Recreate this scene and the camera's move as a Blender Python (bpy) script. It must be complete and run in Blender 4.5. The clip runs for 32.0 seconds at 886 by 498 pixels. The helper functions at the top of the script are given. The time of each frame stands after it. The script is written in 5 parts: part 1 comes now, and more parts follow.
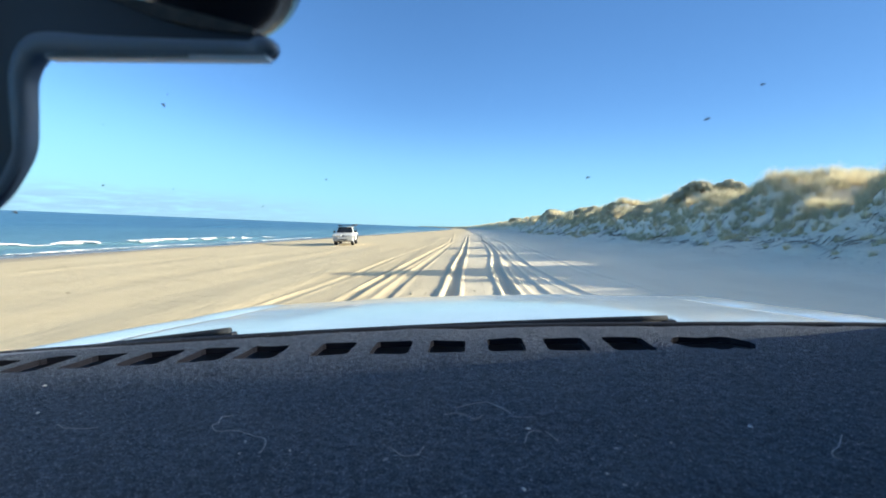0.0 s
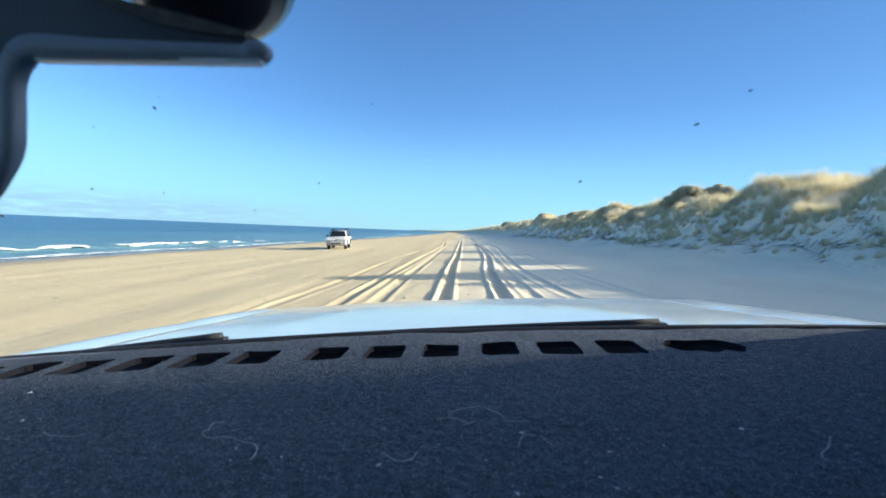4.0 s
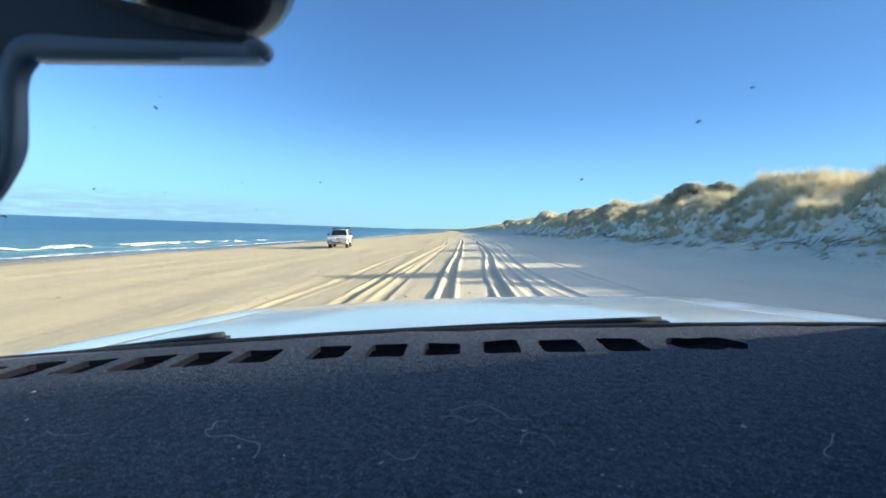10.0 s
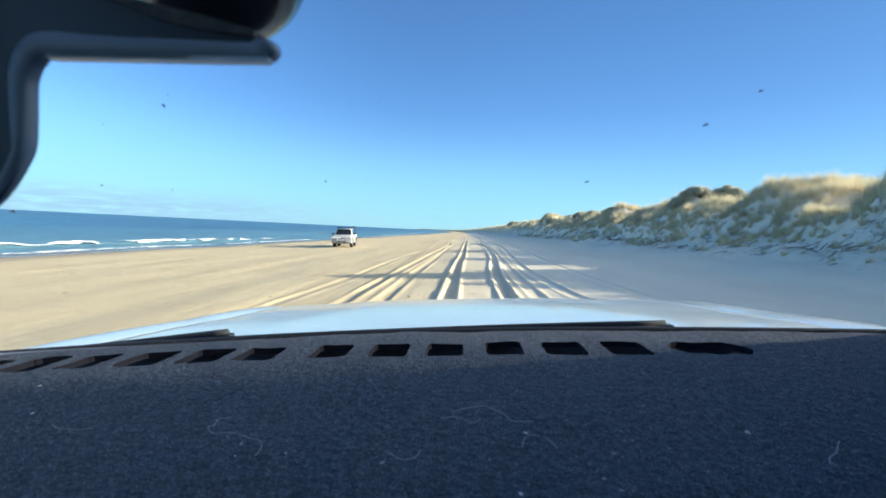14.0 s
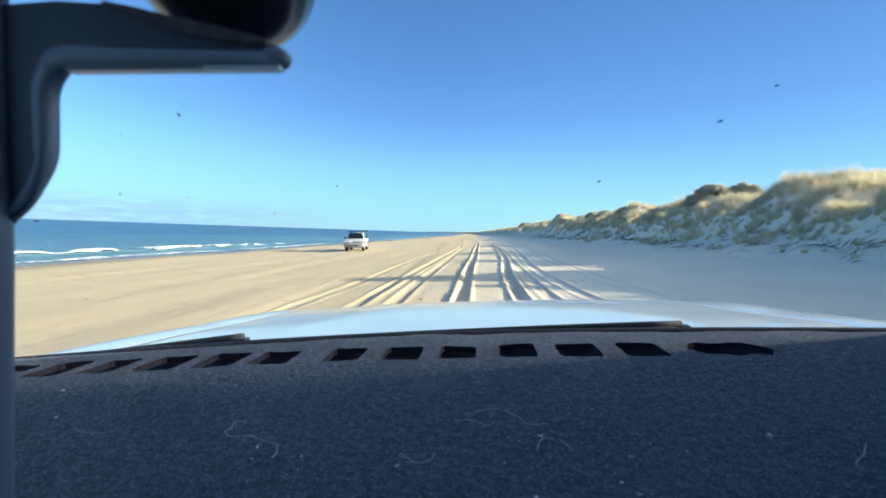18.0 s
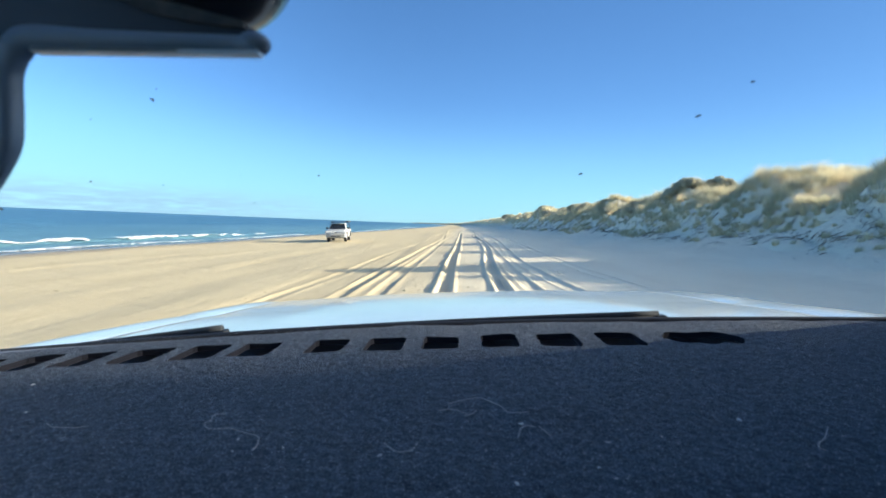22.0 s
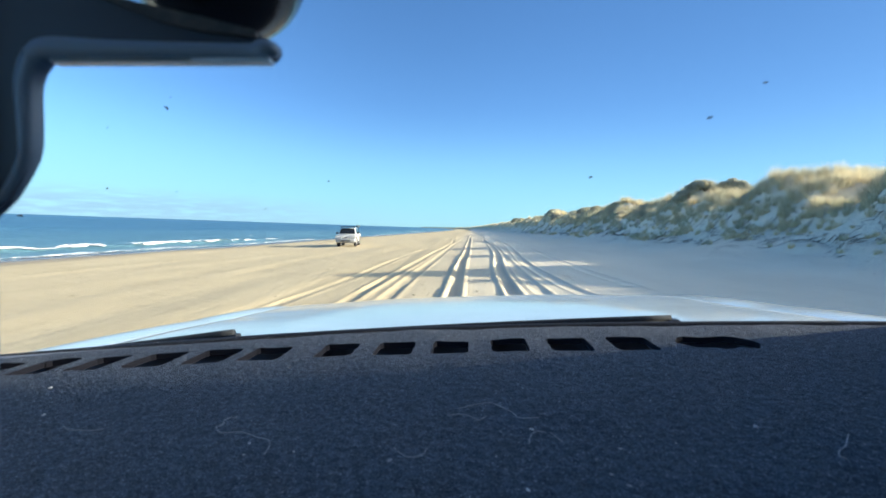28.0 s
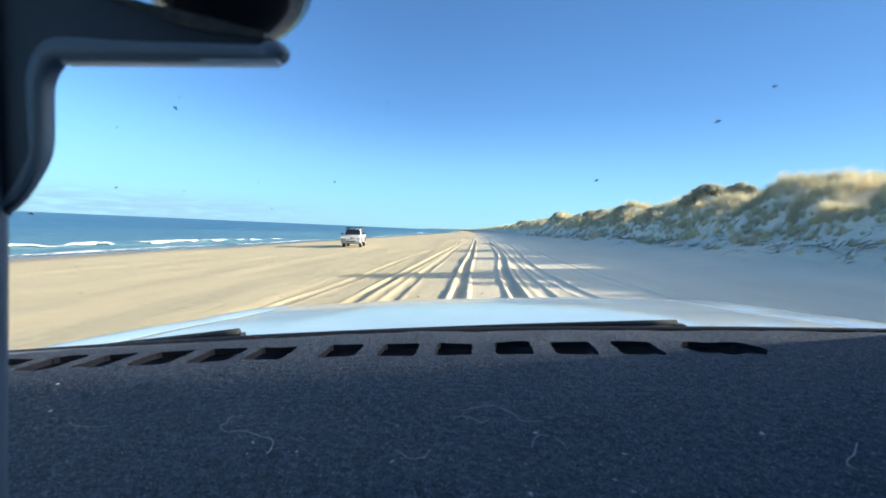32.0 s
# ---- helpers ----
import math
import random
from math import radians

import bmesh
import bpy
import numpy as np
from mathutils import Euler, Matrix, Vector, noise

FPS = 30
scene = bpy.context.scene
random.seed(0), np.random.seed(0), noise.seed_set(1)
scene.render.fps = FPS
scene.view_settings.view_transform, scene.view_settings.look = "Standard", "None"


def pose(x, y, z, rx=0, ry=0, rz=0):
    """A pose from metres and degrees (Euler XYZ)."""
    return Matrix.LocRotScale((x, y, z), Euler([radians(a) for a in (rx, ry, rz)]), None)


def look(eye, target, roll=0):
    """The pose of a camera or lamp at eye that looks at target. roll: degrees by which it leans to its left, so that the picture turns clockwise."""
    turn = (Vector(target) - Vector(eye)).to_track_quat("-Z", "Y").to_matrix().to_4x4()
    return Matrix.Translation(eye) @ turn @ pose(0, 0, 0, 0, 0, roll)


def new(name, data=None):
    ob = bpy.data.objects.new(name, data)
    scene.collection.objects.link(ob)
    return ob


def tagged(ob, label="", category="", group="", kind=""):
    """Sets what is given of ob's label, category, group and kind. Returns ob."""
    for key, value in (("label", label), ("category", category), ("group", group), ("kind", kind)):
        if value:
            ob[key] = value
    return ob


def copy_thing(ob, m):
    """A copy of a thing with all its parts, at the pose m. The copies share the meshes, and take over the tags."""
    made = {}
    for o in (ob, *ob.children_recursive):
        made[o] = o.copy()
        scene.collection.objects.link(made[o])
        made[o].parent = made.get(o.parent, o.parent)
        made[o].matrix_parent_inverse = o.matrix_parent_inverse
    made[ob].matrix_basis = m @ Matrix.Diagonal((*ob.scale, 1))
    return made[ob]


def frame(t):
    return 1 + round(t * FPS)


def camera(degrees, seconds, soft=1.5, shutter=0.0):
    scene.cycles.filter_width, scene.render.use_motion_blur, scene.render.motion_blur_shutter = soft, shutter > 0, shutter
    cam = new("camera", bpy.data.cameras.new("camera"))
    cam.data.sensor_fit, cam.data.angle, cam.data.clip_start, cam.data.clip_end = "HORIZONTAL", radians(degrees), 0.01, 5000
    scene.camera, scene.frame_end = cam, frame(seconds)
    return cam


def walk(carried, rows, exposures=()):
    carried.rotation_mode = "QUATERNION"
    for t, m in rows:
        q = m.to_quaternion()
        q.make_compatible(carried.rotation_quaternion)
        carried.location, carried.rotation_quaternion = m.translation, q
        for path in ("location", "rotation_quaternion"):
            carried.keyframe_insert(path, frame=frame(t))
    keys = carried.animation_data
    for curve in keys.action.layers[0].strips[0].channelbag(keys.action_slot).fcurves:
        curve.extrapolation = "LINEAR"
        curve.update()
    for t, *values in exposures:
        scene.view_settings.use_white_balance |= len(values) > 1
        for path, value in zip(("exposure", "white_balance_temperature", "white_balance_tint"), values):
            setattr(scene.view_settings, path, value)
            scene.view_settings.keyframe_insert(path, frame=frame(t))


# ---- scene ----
cam = camera(95.0, 32.0, 1.7)

# ---------------------------------------------------------------- camera
LEAN = -4.2          # the car leans towards the sea
NOSE = 0.45          # and its nose stands a little high
EYE = (0.0, 0.0, 1.55)
TURNS = (
    (0, 86.95, -2.29, 3.47), (0.5, 87.61, -2.93, 5.11), (1, 87.26, -2.52, 5.06), (1.5, 86.92, -1.85, 5.17),
    (2, 87.47, -2.16, 5.34), (2.5, 87.91, -2.42, 5.38), (4.5, 87.46, -2.22, 2.05), (5, 87.47, -2.51, 4.48),
    (5.5, 87.37, -2.20, 4.87), (6, 87.66, -2.61, 2.02), (6.5, 87.21, -2.13, 3.62), (7, 87.59, -2.37, 5.42),
    (7.5, 87.57, -2.21, 3.93), (8, 87.33, -2.01, 2.94), (8.5, 87.38, -2.61, 4.07), (9, 87.01, -2.20, 5.52),
    (9.5, 87.47, -2.58, 3.88), (10, 87.32, -2.07, 2.71), (10.5, 87.49, -2.09, 3.45), (11, 87.48, -2.17, 4.11),
    (11.5, 87.95, -2.78, 4.74), (12, 87.20, -1.54, 3.83), (12.5, 87.11, -3.03, 2.84), (13, 87.69, -1.87, 4.65),
    (13.5, 87.59, -2.40, 3.72), (14, 87.38, -2.80, 3.31), (14.5, 86.95, -1.57, 3.98), (16.5, 87.64, -2.60, 3.95),
    (17, 87.56, -2.56, 4.00), (17.5, 87.22, -2.00, 4.74), (18, 87.66, -1.92, 4.90), (18.5, 87.82, -3.12, 3.21),
    (19, 87.57, -1.30, 3.22), (19.5, 87.37, -2.40, 3.80), (20, 87.18, -2.96, 3.62), (20.5, 87.74, -2.53, 3.71),
    (21, 87.70, -0.85, 3.39), (21.5, 87.64, -2.48, 3.10), (22, 86.49, -2.24, 2.53), (22.5, 88.15, -1.71, 3.01),
    (23, 87.54, -2.36, 6.16), (23.5, 87.25, -2.26, 5.65), (24, 87.57, -2.95, 3.02), (24.5, 87.97, -2.40, 1.54),
    (25, 87.22, -1.81, 4.68), (25.5, 87.44, -2.59, 6.67), (27.5, 87.26, -1.65, 3.42), (28, 87.04, -1.94, 3.82),
    (28.5, 87.48, -2.67, 3.75), (29, 87.64, -2.06, 3.77), (29.5, 87.45, -2.32, 3.71), (30, 87.19, -2.38, 4.34),
    (30.5, 87.44, -2.35, 5.08), (31, 87.47, -2.30, 3.79), (31.5, 87.54, -2.60, 2.06), (32, 87.26, -2.51, 4.53),
)
walk(cam, [(t, pose(*EYE, a, b, c)) for t, a, b, c in TURNS], ((0.0, 1.38, 5800, 7), (5.0, 1.33, 5760, 7), (10.0, 1.30, 5720, 7), (14.0, 1.33, 5770, 7), (19.0, 1.37, 5800, 7), (32.0, 1.37, 5810, 7)))

# a small aperture, focused on the beach: what stands close to the lens goes soft
cam.data.dof.use_dof = True
cam.data.dof.focus_distance = 6.0
cam.data.dof.aperture_fstop = 11.0

# ---------------------------------------------------------------- world and sun
SUN_EL, SUN_AZ = 17.0, 88.5      # degrees; azimuth clockwise from the way ahead
world = bpy.data.worlds.new("world")
scene.world = world
world.use_nodes = True
wn, wl = world.node_tree.nodes, world.node_tree.links
wn.clear()
sky = wn.new("ShaderNodeTexSky")
sky.sky_type = "NISHITA"
sky.sun_disc = False
sky.sun_elevation, sky.sun_rotation = radians(SUN_EL), radians(SUN_AZ)
sky.altitude, sky.air_density, sky.dust_density, sky.ozone_density = 0, 0.9, 0.12, 4.5
bg = wn.new("ShaderNodeBackground")
bg.inputs["Strength"].default_value = 0.099
wout = wn.new("ShaderNodeOutputWorld")
# pale sea haze low over the horizon, with a faint bank of cloud in it out to sea
way = wn.new("ShaderNodeTexCoord")
axes = wn.new("ShaderNodeSeparateXYZ")
wl.new(way.outputs["Generated"], axes.inputs[0])
haze = wn.new("ShaderNodeMapRange")
haze.interpolation_type = "SMOOTHERSTEP"
for slot, value in enumerate((-0.02, 0.30, 0.80, 0.0)):
    haze.inputs[slot + 1].default_value = value
wl.new(axes.outputs["Z"], haze.inputs[0])
off_sun = wn.new("ShaderNodeMapRange")
for slot, value in enumerate((0.05, 0.75, 1.0, 0.35)):
    off_sun.inputs[slot + 1].default_value = value
wl.new(axes.outputs["X"], off_sun.inputs[0])
haze_share = wn.new("ShaderNodeMath")
haze_share.operation = "MULTIPLY"
wl.new(haze.outputs[0], haze_share.inputs[0])
wl.new(off_sun.outputs[0], haze_share.inputs[1])
hazy = wn.new("ShaderNodeMix")
hazy.data_type = "RGBA"
hazy.inputs[7].default_value = (1.85, 3.5, 4.0, 1)
wl.new(haze_share.outputs[0], hazy.inputs[0])
# the clear sky deepens landward, over the dune
landward = wn.new("ShaderNodeMapRange")
landward.interpolation_type = "SMOOTHSTEP"
for slot, value in enumerate((0.0, 0.85, 1.0, 0.66)):
    landward.inputs[slot + 1].default_value = value
wl.new(axes.outputs["X"], landward.inputs[0])
deep = wn.new("ShaderNodeVectorMath")
deep.operation = "SCALE"
wl.new(sky.outputs[0], deep.inputs[0])
wl.new(landward.outputs[0], deep.inputs["Scale"])
wl.new(deep.outputs[0], hazy.inputs[6])
puffs = wn.new("ShaderNodeTexNoise")
squash = wn.new("ShaderNodeMapping")
squash.inputs["Scale"].default_value = (5, 5, 34)
wl.new(way.outputs["Generated"], squash.inputs["Vector"])
wl.new(squash.outputs[0], puffs.inputs["Vector"])
puffs.inputs["Detail"].default_value = 3
band = wn.new("ShaderNodeMapRange")
for slot, value in enumerate((0.062, 0.030, 0.0, 1.0)):
    band.inputs[slot + 1].default_value = value
wl.new(axes.outputs["Z"], band.inputs[0])
seaward = wn.new("ShaderNodeMapRange")
for slot, value in enumerate((-0.12, -0.55, 0.0, 1.0)):
    seaward.inputs[slot + 1].default_value = value
wl.new(axes.outputs["X"], seaward.inputs[0])
cover = wn.new("ShaderNodeMapRange")
for slot, value in enumerate((0.30, 0.56, 0.0, 0.9)):
    cover.inputs[slot + 1].default_value = value
wl.new(puffs.outputs["Fac"], cover.inputs[0])
both = wn.new("ShaderNodeMath")
both.operation = "MULTIPLY"
wl.new(band.outputs[0], both.inputs[0])
wl.new(seaward.outputs[0], both.inputs[1])
much = wn.new("ShaderNodeMath")
much.operation = "MULTIPLY"
wl.new(both.outputs[0], much.inputs[0])
wl.new(cover.outputs[0], much.inputs[1])
cloudy = wn.new("ShaderNodeMix")
cloudy.data_type = "RGBA"
cloudy.inputs[7].default_value = (2.15, 3.15, 3.8, 1)
wl.new(much.outputs[0], cloudy.inputs[0])
wl.new(hazy.outputs[2], cloudy.inputs[6])
# the pale glow of the hazy air round the sun
sun_way = (math.sin(radians(SUN_AZ)) * math.cos(radians(SUN_EL)), math.cos(radians(SUN_AZ)) * math.cos(radians(SUN_EL)), math.sin(radians(SUN_EL)))
toward = wn.new("ShaderNodeVectorMath")
toward.operation = "DOT_PRODUCT"
wl.new(way.outputs["Generated"], toward.inputs[0])
toward.inputs[1].default_value = sun_way
lobe = wn.new("ShaderNodeMapRange")
for slot, value in enumerate((0.80, 1.0, 0.0, 1.0)):
    lobe.inputs[slot + 1].default_value = value
wl.new(toward.outputs["Value"], lobe.inputs[0])
steep = wn.new("ShaderNodeMath")
steep.operation = "POWER"
steep.inputs[1].default_value = 1.6
wl.new(lobe.outputs[0], steep.inputs[0])
glow = wn.new("ShaderNodeMix")
glow.data_type, glow.blend_type = "RGBA", "ADD"
glow.inputs[7].default_value = (31.0, 28.0, 22.5, 1)
wl.new(steep.outputs[0], glow.inputs[0])
wl.new(cloudy.outputs[2], glow.inputs[6])
wl.new(glow.outputs[2], bg.inputs["Color"])
wl.new(bg.outputs[0], wout.inputs[0])

sun_data = bpy.data.lights.new("sun", "SUN")
sun_data.energy, sun_data.angle, sun_data.color = 5.0, radians(0.4), (1.0, 0.83, 0.61)
sun = new("sun", sun_data)
sx, sy = math.sin(radians(SUN_AZ)), math.cos(radians(SUN_AZ))
sun.matrix_world = look((60, 0, 40), (60 - sx, -sy, 40 - math.tan(radians(SUN_EL))))


# ---------------------------------------------------------------- materials
def material(name, colour=(0.5, 0.5, 0.5), rough=0.6, metal=0.0, **more):
    m = bpy.data.materials.new(name)
    m.use_nodes = True
    p = m.node_tree.nodes["Principled BSDF"]
    p.inputs["Base Color"].default_value = (*colour, 1)
    p.inputs["Roughness"].default_value = rough
    p.inputs["Metallic"].default_value = metal
    for key, value in more.items():
        p.inputs[key.replace("_", " ")].default_value = value
    return m


def node(m, kind, **values):
    n = m.node_tree.nodes.new(kind)
    for key, value in values.items():
        n.inputs[key.replace("_", " ")].default_value = value
    return n


def link(m, a, b):
    m.node_tree.links.new(a, b)


def coords(m):
    return node(m, "ShaderNodeTexCoord").outputs["Object"]


def noise_of(m, scale, detail=4.0, rough=0.55, vector=None):
    n = node(m, "ShaderNodeTexNoise", Scale=scale, Detail=detail, Roughness=rough)
    link(m, vector if vector is not None else coords(m), n.inputs["Vector"])
    return n.outputs["Fac"]


def ramp(m, fac, stops):
    n = node(m, "ShaderNodeValToRGB")
    while len(n.color_ramp.elements) < len(stops):
        n.color_ramp.elements.new(0.5)
    for e, (at, c) in zip(n.color_ramp.elements, stops):
        e.position, e.color = at, (*c, 1)
    link(m, fac, n.inputs["Fac"])
    return n.outputs["Color"]


def mix(m, fac, a, b, kind="MIX"):
    n = node(m, "ShaderNodeMix")
    n.data_type, n.blend_type = "RGBA", kind
    for socket, value in ((n.inputs[0], fac), (n.inputs[6], a), (n.inputs[7], b)):
        if isinstance(value, (int, float)):
            socket.default_value = value
        elif isinstance(value, tuple):
            socket.default_value = (*value, 1)
        else:
            link(m, value, socket)
    return n.outputs[2]


def bump(m, height, strength=0.3, distance=0.01, normal=None):
    n = node(m, "ShaderNodeBump", Strength=strength, Distance=distance)
    link(m, height, n.inputs["Height"])
    if normal is not None:
        link(m, normal, n.inputs["Normal"])
    return n.outputs["Normal"]


def bsdf(m):
    return m.node_tree.nodes["Principled BSDF"]


def map_range(m, value, a, b, c=0.0, d=1.0):
    n = node(m, "ShaderNodeMapRange")
    for i, v in enumerate((a, b, c, d)):
        n.inputs[i + 1].default_value = v
    link(m, value, n.inputs[0])
    return n.outputs[0]


def stretched(m, x, y, z):
    n = node(m, "ShaderNodeMapping")
    n.inputs["Scale"].default_value = (x, y, z)
    link(m, coords(m), n.inputs["Vector"])
    return n.outputs["Vector"]


# sand: dry and pale, damp and darker low down by the water
SAND = material("sand", rough=0.95, Specular_IOR_Level=0.15)
dry = ramp(SAND, noise_of(SAND, 0.35, 6, 0.6), ((0.3, (0.84, 0.745, 0.565)), (0.7, (0.89, 0.80, 0.62))))
streak = ramp(SAND, noise_of(SAND, 1.0, 5, 0.6, stretched(SAND, 0.9, 0.13, 1)), ((0.36, (0.93, 0.925, 0.92)), (0.60, (1, 1, 1))))
grain = ramp(SAND, noise_of(SAND, 9, 6, 0.7), ((0.3, (0.86, 0.86, 0.86)), (0.7, (1.05, 1.05, 1.05))))
sand_colour = mix(SAND, 1.0, mix(SAND, 1.0, dry, streak, "MULTIPLY"), grain, "MULTIPLY")
sand_place = node(SAND, "ShaderNodeSeparateXYZ")
link(SAND, coords(SAND), sand_place.inputs[0])
sea_side = map_range(SAND, sand_place.outputs["X"], 3.5, -2.5)
sand_colour = mix(SAND, sea_side, sand_colour, mix(SAND, 1.0, sand_colour, (0.765, 0.695, 0.55), "MULTIPLY"))
wet = map_range(SAND, sand_place.outputs["Z"], -0.93, -1.04)
link(SAND, mix(SAND, wet, sand_colour, (0.20, 0.155, 0.105)), bsdf(SAND).inputs["Base Color"])
link(SAND, map_range(SAND, wet, 0, 1, 0.95, 0.25), bsdf(SAND).inputs["Roughness"])
fine = bump(SAND, noise_of(SAND, 45, 5, 0.7), 0.5, 0.01)
fine = bump(SAND, noise_of(SAND, 2.2, 5, 0.65, stretched(SAND, 1.5, 0.16, 1)), 0.5, 0.05, fine)
link(SAND, bump(SAND, noise_of(SAND, 4, 5, 0.55), 0.4, 0.03, fine), bsdf(SAND).inputs["Normal"])

WATER = material("water", (0.012, 0.075, 0.12), 0.35, IOR=1.33, Specular_IOR_Level=0.3)
chop = stretched(WATER, 1.0, 0.35, 1.0)
sea_tint = ramp(WATER, noise_of(WATER, 0.05, 5, 0.6, chop), ((0.35, (0.040, 0.122, 0.205)), (0.65, (0.064, 0.168, 0.262))))
sea_place = node(WATER, "ShaderNodeSeparateXYZ")
link(WATER, coords(WATER), sea_place.inputs[0])
shallow = map_range(WATER, sea_place.outputs["X"], -80.0, -29.0)
sea_tint = mix(WATER, shallow, sea_tint, mix(WATER, 1.0, sea_tint, (2.2, 1.55, 1.15), "MULTIPLY"))
link(WATER, sea_tint, bsdf(WATER).inputs["Base Color"])
link(WATER, bump(WATER, noise_of(WATER, 0.7, 6, 0.65, chop), 1.0, 0.6), bsdf(WATER).inputs["Normal"])

FOAM = material("foam", (0.82, 0.84, 0.84), 0.9)
link(FOAM, bump(FOAM, noise_of(FOAM, 6, 6, 0.7), 0.8, 0.1), bsdf(FOAM).inputs["Normal"])

GRASS = material("dune_grass", rough=0.75, Specular_IOR_Level=0.2)
island = node(GRASS, "ShaderNodeNewGeometry").outputs["Random Per Island"]
straw = ramp(GRASS, island, ((0.0, (0.56, 0.47, 0.29)), (0.4, (0.80, 0.69, 0.45)), (1.0, (0.95, 0.86, 0.61))))
sage = ramp(GRASS, island, ((0.0, (0.37, 0.355, 0.225)), (0.5, (0.59, 0.56, 0.38)), (1.0, (0.84, 0.77, 0.55))))
tuft_tone = map_range(GRASS, noise_of(GRASS, 0.55, 3, 0.6), 0.40, 0.60)
link(GRASS, mix(GRASS, tuft_tone, straw, sage), bsdf(GRASS).inputs["Base Color"])


def translucent(m, colour, share):
    """Thin blades and leaves glow when the sun stands behind them."""
    t = node(m, "ShaderNodeBsdfTranslucent")
    link(m, colour, t.inputs["Color"])
    s = node(m, "ShaderNodeMixShader", Fac=share)
    link(m, bsdf(m).outputs[0], s.inputs[1])
    link(m, t.outputs[0], s.inputs[2])
    link(m, s.outputs[0], m.node_tree.nodes["Material Output"].inputs[0])


translucent(GRASS, bsdf(GRASS).inputs["Base Color"].links[0].from_socket, 0.45)
LEAF = material("shrub_leaf", rough=0.7)
island = node(LEAF, "ShaderNodeNewGeometry").outputs["Random Per Island"]
link(LEAF, ramp(LEAF, island, ((0.0, (0.36, 0.34, 0.235)), (0.6, (0.60, 0.56, 0.40)), (1.0, (0.80, 0.73, 0.54)))), bsdf(LEAF).inputs["Base Color"])
translucent(LEAF, bsdf(LEAF).inputs["Base Color"].links[0].from_socket, 0.3)
BARK = material("bark", (0.13, 0.10, 0.075), 0.9)
link(BARK, bump(BARK, noise_of(BARK, 30, 5), 0.8, 0.02), bsdf(BARK).inputs["Normal"])
WEED = material("dry_seaweed", (0.07, 0.05, 0.03), 0.9)
ROOT = material("dead_root", (0.25, 0.215, 0.165), 0.9)
SHELL = material("shell", (0.75, 0.72, 0.66), 0.5)

PAINT = material("silver_white_paint", (0.6, 0.63, 0.65), 0.35, Coat_Weight=0.9, Coat_Roughness=0.09, Coat_IOR=1.5)
dust = ramp(PAINT, noise_of(PAINT, 3, 6, 0.65), ((0.35, (0.64, 0.68, 0.665)), (0.7, (0.72, 0.755, 0.735))))
link(PAINT, dust, bsdf(PAINT).inputs["Base Color"])
CREAM = material("ivory_white_paint", (0.80, 0.79, 0.74), 0.35, Coat_Weight=0.6, Coat_Roughness=0.05)
link(CREAM, ramp(CREAM, noise_of(CREAM, 2.5, 6, 0.65), ((0.35, (0.72, 0.70, 0.64)), (0.65, (0.82, 0.81, 0.77)))), bsdf(CREAM).inputs["Base Color"])
BLACK = material("black_plastic", (0.016, 0.017, 0.019), 0.5)
link(BLACK, map_range(BLACK, noise_of(BLACK, 40, 4), 0.3, 0.7, 0.4, 0.6), bsdf(BLACK).inputs["Roughness"])
GLOSS = material("glossy_black_plastic", (0.012, 0.012, 0.014), 0.18)
# flange and jaw tip: the bevel's highlight is put into this lighter blue-grey
MOUNT = material("highlit_mount_plastic", (0.17, 0.24, 0.35), 0.42)
NAVY = material("dark_navy_plastic", (0.085, 0.125, 0.195), 0.45)
link(MOUNT, bump(MOUNT, noise_of(MOUNT, 300, 3), 0.15, 0.001), bsdf(MOUNT).inputs["Normal"])
DUSTY = material("dusty_black_rubber", (0.03, 0.03, 0.03), 0.85)
link(DUSTY, ramp(DUSTY, noise_of(DUSTY, 120, 6, 0.7), ((0.40, (0.05, 0.055, 0.065)), (0.70, (0.11, 0.105, 0.10)))), bsdf(DUSTY).inputs["Base Color"])
# cut felt round the slots, near black: the shade inside them is painted in
CUT = material("shaded_felt_edge", (0.014, 0.015, 0.021), 0.95, Specular_IOR_Level=0.05)
DASH = material("dashboard_plastic", (0.20, 0.22, 0.26), 0.8)
RUBBER = material("rubber", (0.02, 0.02, 0.02), 0.85)
STEEL = material("grey_alloy", (0.45, 0.45, 0.46), 0.35, 1.0)
SEAL = material("black_seal", (0.014, 0.015, 0.018), 0.5)
WIPER = material("weathered_wiper", (0.040, 0.044, 0.050), 0.85, Specular_IOR_Level=0.2)
DARKGLASS = material("tinted_glass", (0.015, 0.018, 0.02), 0.06)
LENS = material("headlight_lens", (0.55, 0.57, 0.58), 0.12, Coat_Weight=1.0)
AMBER = material("amber_lens", (0.6, 0.2, 0.02), 0.25)
RED = material("red_lens", (0.4, 0.02, 0.02), 0.3)
ALLOY = material("dull_alloy", (0.62, 0.63, 0.64), 0.45, 0.6)
PLATE = material("plate", (0.6, 0.6, 0.58), 0.5)
LINT = material("pale_lint", (0.55, 0.56, 0.58), 0.9)
CRUMB = material("white_crumb", (0.8, 0.8, 0.78), 0.8)
BUG = material("insect_splat", (0.07, 0.072, 0.075), 0.8, Alpha=0.62)

